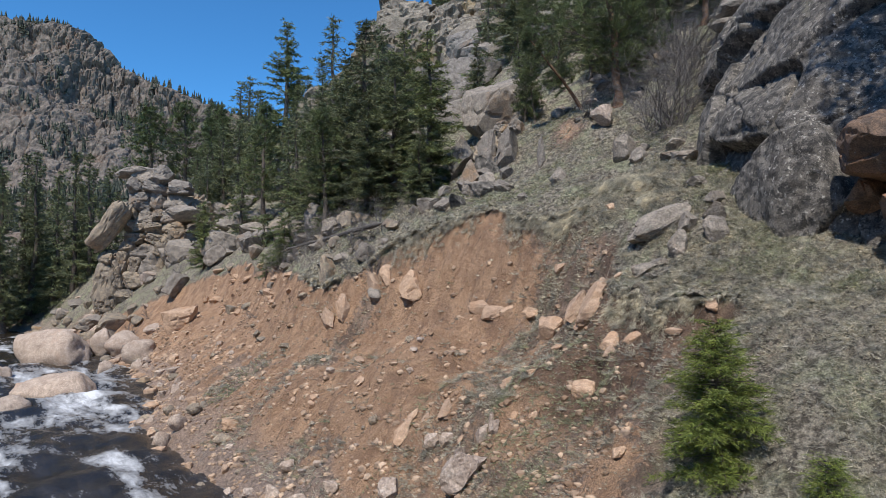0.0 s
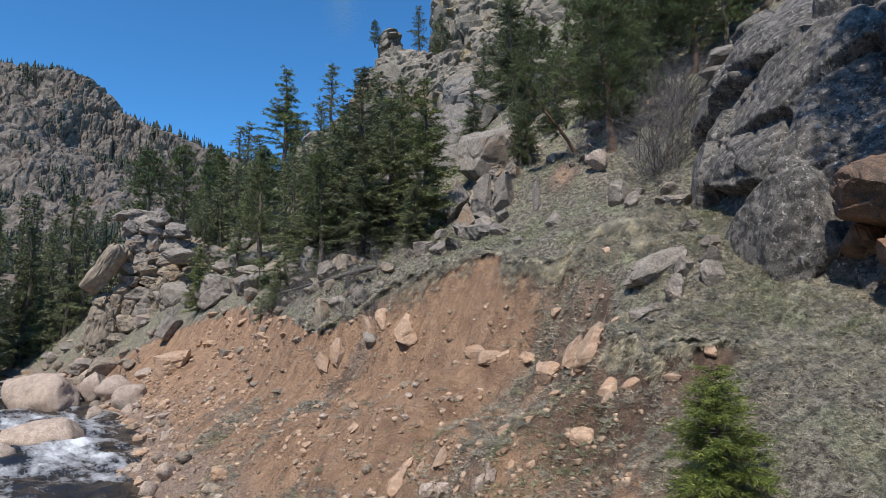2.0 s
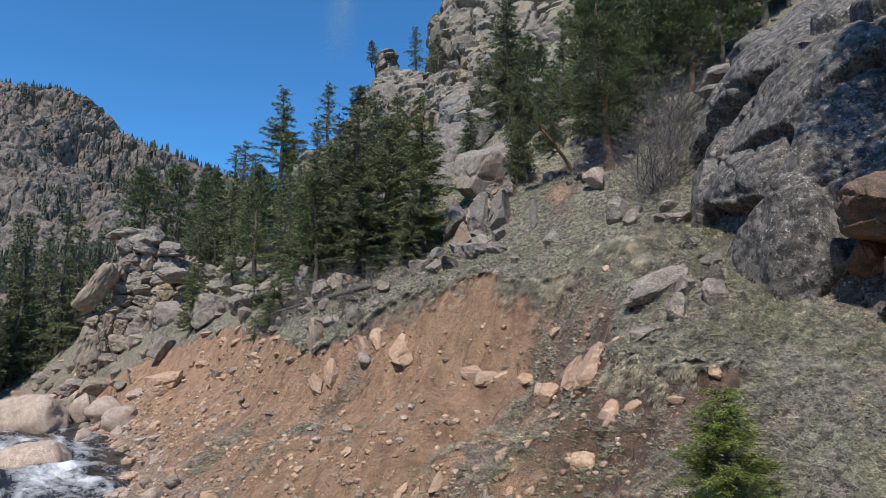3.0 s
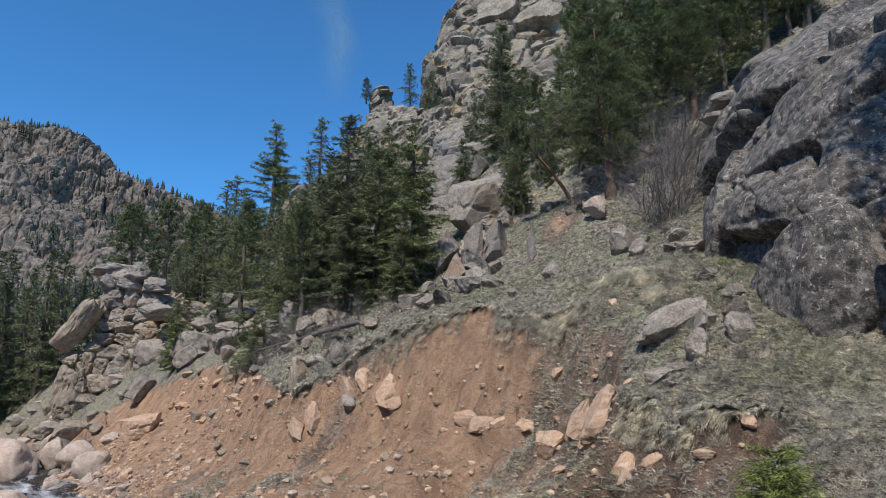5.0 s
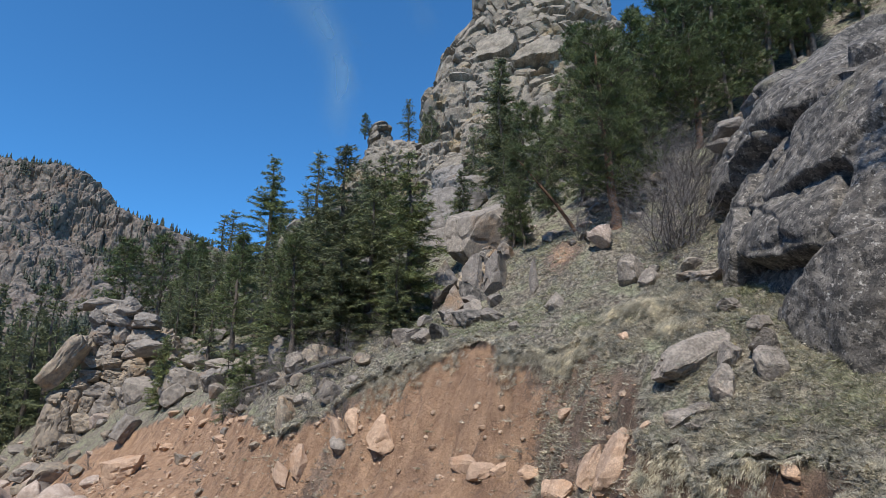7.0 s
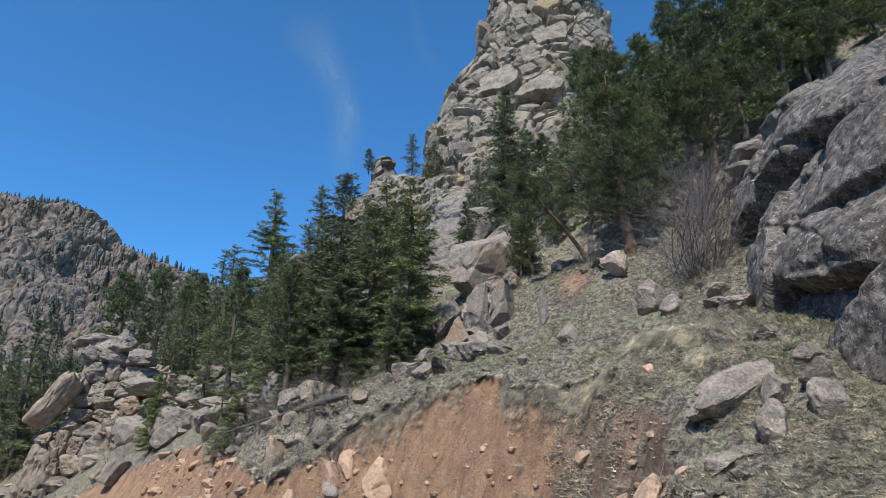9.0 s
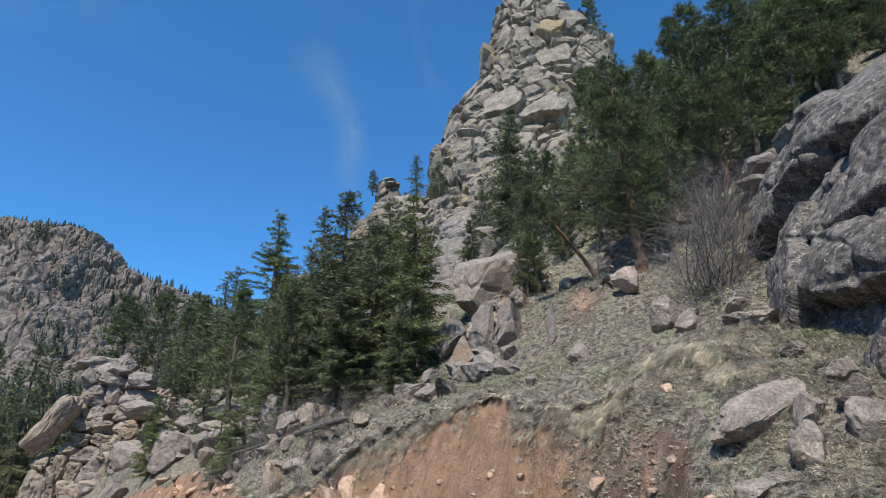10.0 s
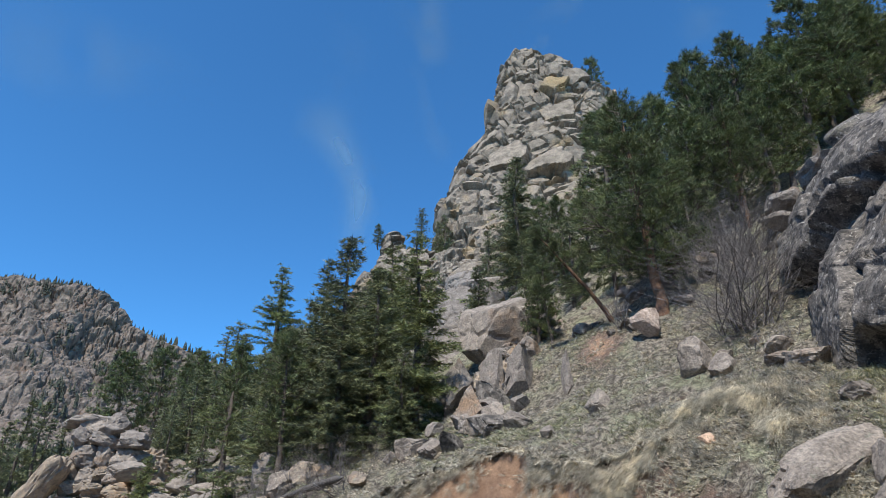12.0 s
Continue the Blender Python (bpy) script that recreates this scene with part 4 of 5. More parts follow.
def rubble():
    """Loose gravel and small stones on the bare earth."""
    bm = bmesh.new()
    bmesh.ops.create_icosphere(bm, subdivisions=1, radius=1.0)
    base = np.array([v.co[:] for v in bm.verts])
    tri = np.array([[v.index for v in f.verts] for f in bm.faces])
    bm.free()
    r = np.random.default_rng(5)
    n = 9500
    u, s = 8 + 58 * r.random(n) ** 1.5, r.uniform(-0.4, 10.0, n)
    s = np.where(r.random(n) < 0.45, s * 0.45, s)
    x, y = xy_of(u, bank(u) + s)
    keep = (land(x, y)[1] > 0.35) | (s < 2.0)
    x, y, u = x[keep], y[keep], u[keep]
    z = ground(x, y)
    size = (0.018 + 0.11 * r.random(len(x)) ** 5) * (1 + u / 40)
    p = base[None] * (0.75 + 0.5 * r.random((len(x), len(base), 1))) * size[:, None, None] * np.stack([np.ones(len(x)), r.uniform(0.6, 1, len(x)), r.uniform(0.45, 0.8, len(x))], 1)[:, None, :]
    p = p + np.stack([x, y, z - size * 0.05], 1)[:, None, :]
    f = tri[None] + (np.arange(len(x)) * len(base))[:, None, None]
    tagged(new("rubble", mesh_of("rubble", p.reshape(-1, 3), f.reshape(-1, 3), GRAVEL, False)), "loose reddish gravel and small stones on the earth", "gravel", kind="stuff")


# ---- more scree and brush under the pines ----
rng = np.random.default_rng(19)
for k in range(26):
    x, y = rng.uniform(6.5, 14), rng.uniform(31.5, 39)
    w = rng.uniform(0.35, 1.3)
    rock("forest_rock", x, y, w, w * rng.uniform(0.45, 0.8), (GRANITE, CLIFF)[k % 2], "grey rock on the shaded floor under the pines", k, 0.3, None, (rng.uniform(-10, 10), rng.uniform(-10, 10)), facets=12, angular=0.9, detail=3, group="rocks under the pines")

GRAVEL = plant_material("gravel", (0.26, 0.165, 0.108), (0.58, 0.42, 0.31), 0.9, 3.0)
rubble()


# ---- plants ----
def blades(base, way, length, width, rng):
    """Triangles from base points along their ways: (n, 3) points and ways."""
    n = len(base)
    way = way / (np.linalg.norm(way, axis=1, keepdims=True) + 1e-9)
    side = np.cross(way, rng.normal(size=(n, 3)))
    side /= np.linalg.norm(side, axis=1, keepdims=True) + 1e-9
    half = side * (np.broadcast_to(width, (n,)) / 2)[:, None]
    tip = base + way * np.broadcast_to(length, (n,))[:, None]
    v = np.stack([base - half, tip, base + half], 1).reshape(-1, 3)
    return v, np.arange(n)[:, None] * 3 + np.array([[0, 1, 2]])


def tubes(starts, ends, r0, r1):
    """Three-sided tapering rods."""
    n = len(starts)
    d = ends - starts
    d = d / (np.linalg.norm(d, axis=1, keepdims=True) + 1e-9)
    a = np.cross(d, np.where(np.abs(d[:, 2:3]) > 0.8, [[1.0, 0, 0]], [[0, 0, 1.0]]))
    a /= np.linalg.norm(a, axis=1, keepdims=True) + 1e-9
    b = np.cross(d, a)
    rings = []
    for p, r in ((starts, r0), (ends, r1)):
        for q in range(3):
            w = 2 * np.pi * q / 3
            rings.append(p + (a * math.cos(w) + b * math.sin(w)) * np.broadcast_to(r, (n,))[:, None])
    v = np.stack(rings, 1).reshape(-1, 3)
    k = np.arange(n)[:, None] * 6
    return v, np.concatenate([k + np.array([[q, (q + 1) % 3, 3 + (q + 1) % 3, 3 + q]]) for q in range(3)])


def trunk_mesh(height, radius, material, rng, bend=0.02, sides=10, rings=14):
    t = np.linspace(0, 1, rings)
    sway = np.cumsum(rng.normal(0, bend, (rings, 2)), 0) * height / rings * 3
    sway -= sway[0]
    r = radius * (1 - t) ** 0.8 + 0.012
    r[0] *= 1.35
    a = np.linspace(0, 2 * np.pi, sides, endpoint=False)
    p = np.stack([sway[None, :, 0] + r[None] * np.cos(a)[:, None], sway[None, :, 1] + r[None] * np.sin(a)[:, None], t[None] * height - 0.4 + 0 * a[:, None]], -1)
    return mesh_of("trunk", p.reshape(-1, 3), grid_faces(sides, rings, True), material), (t * height - 0.4, sway)


def spruce(height, reach, seed, needles=None, clear=0.06, thick=1.0, name="spruce_tree", reps=7, wood=True, loose=1.0):
    """A spruce: tapered trunk, drooping whorled branches, sprays of needles."""
    rng = np.random.default_rng(seed)
    root = new(name)
    trunk, (tz, sway) = trunk_mesh(height, 0.017 * height + 0.02, BARK, rng)
    part("trunk", trunk, root)
    bs, be, sb, sd, sl = [], [], [], [], []
    z = clear * height
    while z < height * 0.985:
        f = z / height
        span = reach * ((1 - f) ** 0.85) * (0.55 + 0.45 * min(1, f / 0.18)) + 0.12
        for q in range(int(rng.integers(4, 8))):
            if rng.random() < 0.3 * loose:
                continue
            a = rng.uniform(0, 2 * np.pi)
            ln = span * rng.uniform(0.75 - 0.35 * loose, 1.1 + 0.2 * loose)
            o = np.array([np.interp(z, tz, sway[:, 0]), np.interp(z, tz, sway[:, 1]), z])
            out = np.array([math.cos(a), math.sin(a), 0.0])
            rise = -0.35 + 0.75 * f + rng.uniform(-0.12, 0.12)
            end = o + out * ln + np.array([0, 0, rise * ln])
            bs.append(o)
            be.append(end)
            side = np.array([-out[1], out[0], 0])
            steps = max(2, int(ln / (0.17 * thick)))
            for w in np.linspace(0.2, 1.0, steps):
                p = o + (end - o) * w + np.array([0, 0, 0.10 * ln * w * w])
                for sg in (-1, 1):
                    sb.append(p + rng.normal(0, 0.03, 3))
                    sd.append(out * 0.75 + side * sg * rng.uniform(0.5, 1.0) + np.array([0, 0, rng.uniform(-0.45, 0.15)]))
                    sl.append((0.15 * thick + 0.24 * ln * (1.05 - w)) * rng.uniform(0.7, 1.2))
            sb.append(end)
            sd.append(out + np.array([0, 0, 0.1]))
            sl.append(0.28 * thick)
        z += rng.uniform(0.16, 0.3) * thick
    bs, be, sb, sd, sl = np.array(bs), np.array(be), np.array(sb), np.array(sd), np.array(sl)
    if wood:
        part("bough_wood", mesh_of("bough_wood", *tubes(bs, be, 0.022, 0.006), BARK), root)["kind"] = "stuff"
    base = np.repeat(sb, reps, 0) + np.repeat(sd, reps, 0) * np.tile(np.linspace(0, 0.25, reps), len(sb))[:, None] * 0.5
    ways = np.repeat(sd, reps, 0) + rng.normal(0, 0.55, (len(base), 3))
    v, f = blades(base, ways, np.repeat(sl, reps) * rng.uniform(0.6, 1.1, len(base)) + 0.06 * thick, (0.05 if thick < 1.5 else 0.042) * thick, rng)
    part("crown", mesh_of("crown", v, f, needles or SPRUCE, False), root)["kind"] = "stuff"
    return root


def pine(height, reach, seed, clear=0.3, dense=1.0, needle=0.3, wide=0.022, bark=None, reps=20):
    """A ponderosa pine: bare lower trunk, whorls of crooked limbs, flat pads of long-needled tufts."""
    rng = np.random.default_rng(seed)
    root = new("pine_tree")
    trunk, (tz, sway) = trunk_mesh(height, 0.017 * height + 0.03, bark or PINE_BARK, rng, 0.03)
    part("trunk", trunk, root)
    bs, be, tb, td = [], [], [], []
    z = clear * height
    while z < height * 0.99:
        g = (z / height - clear) / (1 - clear)
        span = reach * (0.14 + 0.86 * (1 - g) ** 0.7) * (0.55 + 0.45 * min(1, g / 0.22))
        for _ in range(int(rng.integers(3, 6))):
            ln = span * rng.uniform(0.45, 1.12)
            a = rng.uniform(0, 2 * np.pi)
            out = np.array([math.cos(a), math.sin(a), 0])
            side = np.array([-out[1], out[0], 0])
            o = np.array([np.interp(z, tz, sway[:, 0]), np.interp(z, tz, sway[:, 1]), z])
            mid = o + out * ln * 0.5 + np.array([0, 0, ln * rng.uniform(-0.2, 0.12)])
            end = mid + out * ln * 0.5 + np.array([0, 0, ln * rng.uniform(-0.02, 0.3)])
            bs += [o, mid]
            be += [mid, end]
            for w in range(int((5 + 6.5 * ln) * dense)):
                f = 1 - 0.75 * rng.random() ** 1.6
                c = (o + (mid - o) * f * 2 if f < 0.5 else mid + (end - mid) * (f - 0.5) * 2)
                c = c + side * rng.normal(0, 0.17 * ln) + np.array([0, 0, rng.normal(0.05, 0.07 + 0.02 * ln)])
                if w % 3 == 0:
                    bs.append(mid + (end - mid) * max(0.0, f * 2 - 1.5))
                    be.append(c)
                tb.append(c)
                td.append(out * 0.55 + side * rng.normal(0, 0.3) + np.array([0, 0, 0.5]))
        z += rng.uniform(0.25, 0.55) * (1.1 - 0.5 * g)
    tb.append(np.array([sway[-1, 0], sway[-1, 1], height]))
    td.append(np.array([0, 0, 1.0]))
    bs, be, tb, td = np.array(bs), np.array(be), np.array(tb), np.array(td)
    part("bough_wood", mesh_of("bough_wood", *tubes(bs, be, 0.022, 0.008), BARK), root)["kind"] = "stuff"
    base = np.repeat(tb, reps, 0) + rng.normal(0, 0.04, (len(tb) * reps, 3))
    ways = np.repeat(td, reps, 0) + rng.normal(0, 0.6, (len(base), 3))
    v, f = blades(base, ways, needle * rng.uniform(0.6, 1.2, len(base)), wide, rng)
    part("crown", mesh_of("crown", v, f, PINE, False), root)["kind"] = "stuff"
    return root


def bare_shrub(height, seed, stems=46, material=None, stout=1.0, split=False):
    """A leafless shrub of many thin forked stems."""
    rng = np.random.default_rng(seed)
    s, e, r0, r1 = [], [], [], []

    def grow(p, d, ln, r, level):
        for _ in range(3):
            d = d + rng.normal(0, 0.16, 3)
            d = d / np.linalg.norm(d)
            q = p + d * ln / 3
            s.append(p), e.append(q), r0.append(r), r1.append(r * 0.8)
            p, r = q, r * 0.8
            if level < 3 and rng.random() < 0.72:
                side = d + rng.normal(0, 0.5, 3)
                grow(p, side / np.linalg.norm(side), ln * 0.62, r * 0.75, level + 1)
    root = new("bare_shrub") if split else None
    for _ in range(stems):
        a = rng.uniform(0, 2 * np.pi)
        tilt = rng.uniform(0, 1.15)
        d = np.array([math.cos(a) * tilt, math.sin(a) * tilt, 1.0])
        grow(np.array([rng.normal(0, 0.1 * height), rng.normal(0, 0.1 * height), -0.1]), d / np.linalg.norm(d), height * rng.uniform(0.45, 0.85), (0.0045 * height + 0.005) * stout, 0)
        if split:
            part("stem", mesh_of("stem", *tubes(np.array(s), np.array(e), np.array(r0), np.array(r1)), material or TWIG), root)
            for held in (s, e, r0, r1):
                held.clear()
    if split:
        return root
    return new("bare_shrub", mesh_of("bare_shrub", *tubes(np.array(s), np.array(e), np.array(r0), np.array(r1)), material or TWIG))


def place(ob, x, y, scale=1.0, turn=0.0, lean=(0, 0), z=None, wide=1.0):
    ob.matrix_basis = pose(x, y, (hill_z(x, y) if z is None else z), lean[0], lean[1], turn) @ Matrix.Diagonal((scale * wide, scale * wide, scale, 1))
    return ob


def again(ob, x, y, scale=1.0, turn=0.0, lean=(0, 0), z=None, wide=1.0):
    c = copy_thing(ob, Matrix())
    c.scale = (1, 1, 1)
    return place(c, x, y, scale, turn, lean, z, wide)


SPRUCES = [tagged(spruce(12, 2.5, 11, LEAFY), "tall fresh green spruce on the rocky slope", "spruce", "spruces"), tagged(spruce(12, 3.0, 12, clear=0.03), "full dark green spruce on the rocky slope", "spruce", "spruces"),
           tagged(spruce(12, 2.1, 13), "slender dark green spruce on the rocky slope", "spruce", "spruces")]
PINES = [tagged(pine(12, 2.9, 21, 0.2, 1.0), "ponderosa pine with orange bark and tufted needles", "pine", "pines"), tagged(pine(12, 3.5, 22, 0.16, 1.35), "broad ponderosa pine with dark tufted crown", "pine", "pines"),
         tagged(pine(9, 2.3, 23, 0.28), "open crooked pine on the slope", "pine", "pines")]

FAR_SPRUCES = [tagged(spruce(12, 2.4, 14, thick=1.7, reps=4, wood=False), "dark green spruce far up the slope", "spruce", "spruces"), tagged(spruce(12, 2.0, 15, thick=1.7, reps=4, wood=False), "slender dark green spruce far up the slope", "spruce", "spruces")]
FAR_PINES = [tagged(pine(12, 3.0, 24, 0.12, 0.62, 0.4, 0.045, BARK, 13), "dark pine far up the slope", "pine", "pines"), tagged(pine(12, 2.5, 26, 0.2, 0.62, 0.4, 0.045, BARK, 13), "slim dark pine far up the slope", "pine", "pines"), tagged(pine(12, 3.6, 27, 0.3, 0.6, 0.4, 0.045, BARK, 13), "spreading dark pine far up the slope", "pine", "pines")]

# spruces: x, y, height of the top, which form
SPRUCE_AT = [(-26.2, 99, 54.2, 3), (-33.8, 107, 47.7, 2), (-36, 107, 47.0, 2), (-15.6, 88, 50.2, 2), (-5.8, 46, 31.2, 1), (-3.4, 41.5, 26.8, 1), (-0.9, 37.6, 26.9, 0), (-7.7, 50, 29.7, 1), (-9.4, 47, 25.2, 1), (-2.5, 44, 29.7, 0),
             (-5.0, 40.5, 23.5, 1), (-29.5, 97, 42, 2), (5.7, 78, 49.3, 2), (10.0, 80, 61.6, 2), (7.1, 60, 47.4, 2), (3.0, 50, 31, 2), (-1.5, 36.2, 20.5, 2), (8.5, 66, 44, 1), (-22, 92, 41, 1), (-31, 101, 43, 0), (-40, 104, 41, 2), (-28, 90, 36, 0), (-18, 80, 34.5, 1), (-14.5, 66, 27.5, 2), (-24, 84, 33, 1), (-33, 92, 35, 0)]
used = set()
for x, y, top, form in SPRUCE_AT:
    h = top - hill_z(x, y) + 0.3
    wide = 1.18 if h > 9 else 1.35
    model = SPRUCES[form % 3] if y < 70 or form == 3 else FAR_SPRUCES[0 if form == 1 else 1]
    made = again(model, x, y, h / 12, 40 * x, wide=wide) if model in used else place(model, x, y, h / 12, 40 * x, wide=wide)
    used.add(model)
rng = np.random.default_rng(77)
for k in range(30):
    u = rng.uniform(56, 100)
    x, y = xy_of(u, bank(u) + rng.uniform(15, 38))
    again(FAR_SPRUCES[k % 2], float(x), float(y), rng.uniform(0.55, 1.1), 40 * k, wide=1.15)
# pines: x, y, height of the top, which form
PINE_AT = [(9.4, 32.6, 32.0, 1), (18.2, 44, 45.1, 0), (21.8, 43.5, 47.4, 1), (26.2, 42, 49.7, 0), (29.0, 42, 48.5, 2), (21.1, 39, 40.5, 1), (16.9, 39, 39.5, 1), (14.5, 42, 40.0, 0), (12.4, 40.5, 37.5, 1), (-21.0, 71.5, 32.0, 1), (-8.3, 43.5, 23.6, 2),
           (-46.4, 110, 44, 2), (-42.7, 112, 44, 2), (-51.5, 109, 42.5, 2), (-39.5, 108, 42, 1), (24.5, 46, 49, 1), (33, 45, 53, 0), (13.5, 37, 34, 2), (19.0, 36.5, 36, 1), (23, 37.5, 39, 1), (-38, 100, 38, 0), (15.6, 36, 34, 0), (27.5, 47, 51, 1), (30.5, 41, 47, 1), (36, 48, 56, 2), (11.5, 44, 40.5, 0), (17, 48, 45, 1), (25, 40, 43.5, 1), (28, 37.5, 41, 0), (32, 38, 44, 1), (20.5, 47, 49, 0)]
used = set()
for x, y, top, form in PINE_AT:
    g = hill_z(x, y)
    model = PINES[form] if y < 36.2 else FAR_PINES[form]
    h = (top - g + 0.3) / (9 if model == PINES[2] else 12)
    wide = 1.12 if h > 0.7 else 1.4
    made = again(model, x, y, h, 57 * x, wide=wide) if model in used else place(model, x, y, h, 57 * x, wide=wide)
    used.add(model)
for k, (x, y, sc) in enumerate([(8.5, 46.6, 0.55), (10.1, 45.2, 0.6), (9.5, 39, 0.5), (6.8, 46.3, 0.42), (8.1, 42.2, 0.48), (11.8, 45.5, 0.6), (8.8, 56.7, 0.6), (13.7, 44.1, 0.6), (14.1, 37.3, 0.5), (11, 37, 0.5), (12.5, 35.5, 0.4), (6.5, 51, 0.45), (12.8, 39.5, 0.55)]):
    again(FAR_SPRUCES[k % 2] if k % 3 else FAR_PINES[0], x, y, sc, 73 * k, wide=1.25)
rng = np.random.default_rng(28)
for k in range(26):
    x, y = rng.uniform(17, 38), rng.uniform(35, 50)
    again(FAR_PINES[k % 3], x, y, rng.uniform(0.5, 0.8), 61 * k, wide=1.25)
for x, y, z, sc in ((-3.7, 103, 59.5, 0.7), (0.3, 99, 56, 0.68), (-0.8, 101, 57.5, 0.55), (7.5, 93, 50, 0.6), (-18.5, 93, 38, 0.7)):
    again(FAR_SPRUCES[0], x, y, sc, 50 * x, z=z, wide=1.2)
ridge_tree = tagged(again(FAR_PINES[0], -12.9, 116.5, 0.45, 30, z=66.5, wide=1.3), "dark stunted pine on the ridge's spire", "pine")
tower_tree = tagged(again(FAR_PINES[0], 36.0, 124, 1.7, 80, z=103), "pine standing behind the crag's shoulder", "pine")
shade_pine = tagged(place(pine(20.0, 2.9, 25, 0.6, 0.7), 9.9, 10.6, 1.0, 15), "tall pine that throws its shade on the cliff", "pine")
leaning_pine = tagged(place(PINES[2], 7.9, 34.6, 0.62, 10, (0, -38)), "small dark pine with a curved leaning trunk", "pine")
pair_pine = tagged(again(FAR_PINES[0], 5.2, 38.8, 0.4, 140, (0, -4)), "young pine with a thin bare trunk", "pine", "young pines")
again(pair_pine, 5.75, 37.8, 0.36, 200, (0, 5))

# woods by the far bend of the river
WOODS = [tagged(spruce(24, 3.7, 16, thick=2.1, reps=5, wood=False), "tall dark spruce in the woods by the river", "spruce", "riverside spruces"), tagged(spruce(24, 3.1, 17, thick=2.1, reps=5, wood=False), "tall dark spruce in the woods by the river", "spruce", "riverside spruces")]
rng = np.random.default_rng(31)
for k in range(58):
    u = rng.uniform(114, 146)
    v = rng.uniform(-34, 30) if k > 26 else rng.uniform(-4, 24)
    x, y = xy_of(u, v)
    size = rng.uniform(0.75, 1.25)
    place(WOODS[k], float(x), float(y), size, 70 * k, z=4.0) if k < 2 else again(WOODS[k % 2], float(x), float(y), size, 70 * k, z=4.0)

young = tagged(place(spruce(2.95, 1.3, 41, YOUNG, 0.03, 0.32, "young_spruce", 6, loose=0.6), 5.2, 11.7, 1.0, 0, z=7.85), "bright green young spruce on the grassy bank", "spruce")
small = tagged(place(spruce(1.5, 0.6, 42, YOUNG, 0.02, 0.24, "young_spruce", 6, loose=0.3), 5.95, 9.7, 1.0, 0, z=7.25), "knee-high bright green young spruce", "spruce")
bright = tagged(place(spruce(7.6, 2.2, 43, LEAFY, 0.04, 0.8), -26.3, 67.6, 1.0, 0), "bushy light green spruce against the rocks", "spruce")
low = tagged(place(spruce(3.6, 1.5, 44, PINE, 0.04, 0.6), -12.2, 47.0, 1.0, 0), "low green spruce at the top of the scarp", "spruce")

juniper = tagged(place(spruce(1.9, 1.25, 45, PINE, 0.03, 0.75, "juniper", 4), -15, 52, 1.0, 0), "low dark green juniper bush among the rocks", "juniper", "junipers")
rng = np.random.default_rng(18)
for k in range(34):
    u = rng.uniform(36, 100)
    x, y = xy_of(u, bank(u) + rng.uniform(11, 30))
    again(juniper, float(x), float(y), rng.uniform(0.8, 2.2), 50 * k)

big_shrub = tagged(place(bare_shrub(3.3, 51, 90, None, 0.8, True), 10.4, 27.6, wide=1.5), "tall bare grey shrub beside the cliff", "shrub", "bare shrubs")
again(big_shrub, 12.2, 30.5, 0.9, 120, wide=1.5)
again(big_shrub, 13.4, 33.0, 0.9, 200, wide=1.5)
brush = tagged(place(bare_shrub(1.4, 52, 6, None, 1.7), -5.4, 36.6), "dead grey brush tangled along the fallen log", "brush", "dead brush")
rng = np.random.default_rng(53)
for k in range(52):
    f = rng.random()
    again(brush, -12.5 + 10.2 * f + rng.normal(0, 1.1), 47.5 - 13.2 * f + rng.normal(0.3, 1.1), rng.uniform(0.7, 1.3), 66 * k, (rng.normal(0, 18), rng.normal(0, 18)))
for k in range(14):
    u = rng.uniform(62, 98)
    x, y = xy_of(u, bank(u) + rng.uniform(3, 10))
    again(brush, float(x), float(y), rng.uniform(1.2, 2.3), 31 * k)


for k in range(16):
    again(brush, rng.uniform(6.8, 13.5), rng.uniform(32.5, 39), rng.uniform(0.8, 1.6), 47 * k, (rng.normal(0, 12), rng.normal(0, 12)))
for x, y, sc in ((9.4, 26.0, 0.8), (10.2, 25.2, 0.7), (9.9, 28.8, 1.0), (11.0, 28.9, 1.1), (9.9, 22.6, 0.6), (10.4, 20.4, 0.5), (8.9, 29.8, 0.9)):
    again(brush, x, y, sc, 80 * x)


for k in range(26):
    u = rng.uniform(27, 46)
    x, y = xy_of(u, bank(u) + rng.uniform(8.6, 11.8))
    again(brush, float(x), float(y), rng.uniform(0.6, 1.2), 37 * k, (rng.normal(0, 20), rng.normal(0, 20)))
rng = np.random.default_rng(20)
for k in range(46):
    u = rng.uniform(26.5, 46)
    x, y = xy_of(u, bank(u) + rng.uniform(8.3, 12.5))
    w = rng.uniform(0.3, 1.1)
    rock("ledge_rock", float(x), float(y), w, w * rng.uniform(0.5, 0.9), (GRANITE, GRANITE, OCHRE, CLIFF)[k % 4], "grey rock among dead brush above the scarp", k, 0.3, None, (rng.uniform(-14, 14), rng.uniform(-14, 14)), facets=12, angular=0.9, detail=3, group="rocks above the scarp")
for k, (x, y, w, h) in enumerate([(6.67, 19.0, 0.9, 0.3), (6.2, 18.3, 0.5, 0.22), (7.75, 19.4, 0.8, 0.95), (8.4, 18.9, 0.7, 0.8), (8.8, 19.6, 0.6, 0.5), (9.0, 21.6, 0.9, 0.5), (9.3, 23.4, 1.1, 0.6), (9.6, 25.0, 0.9, 0.7), (8.4, 25.9, 1.0, 0.9), (8.9, 26.8, 0.6, 0.5)]):
    rock("bench_rock", x, y, w, h, GRANITE, "lichened grey rock bedded in the grass below the cliff", k + 2, 0.35, None, (k * 7 % 16 - 8, k * 11 % 18 - 9), 50 * k, 12, 0.9, group="rocks below the cliff")


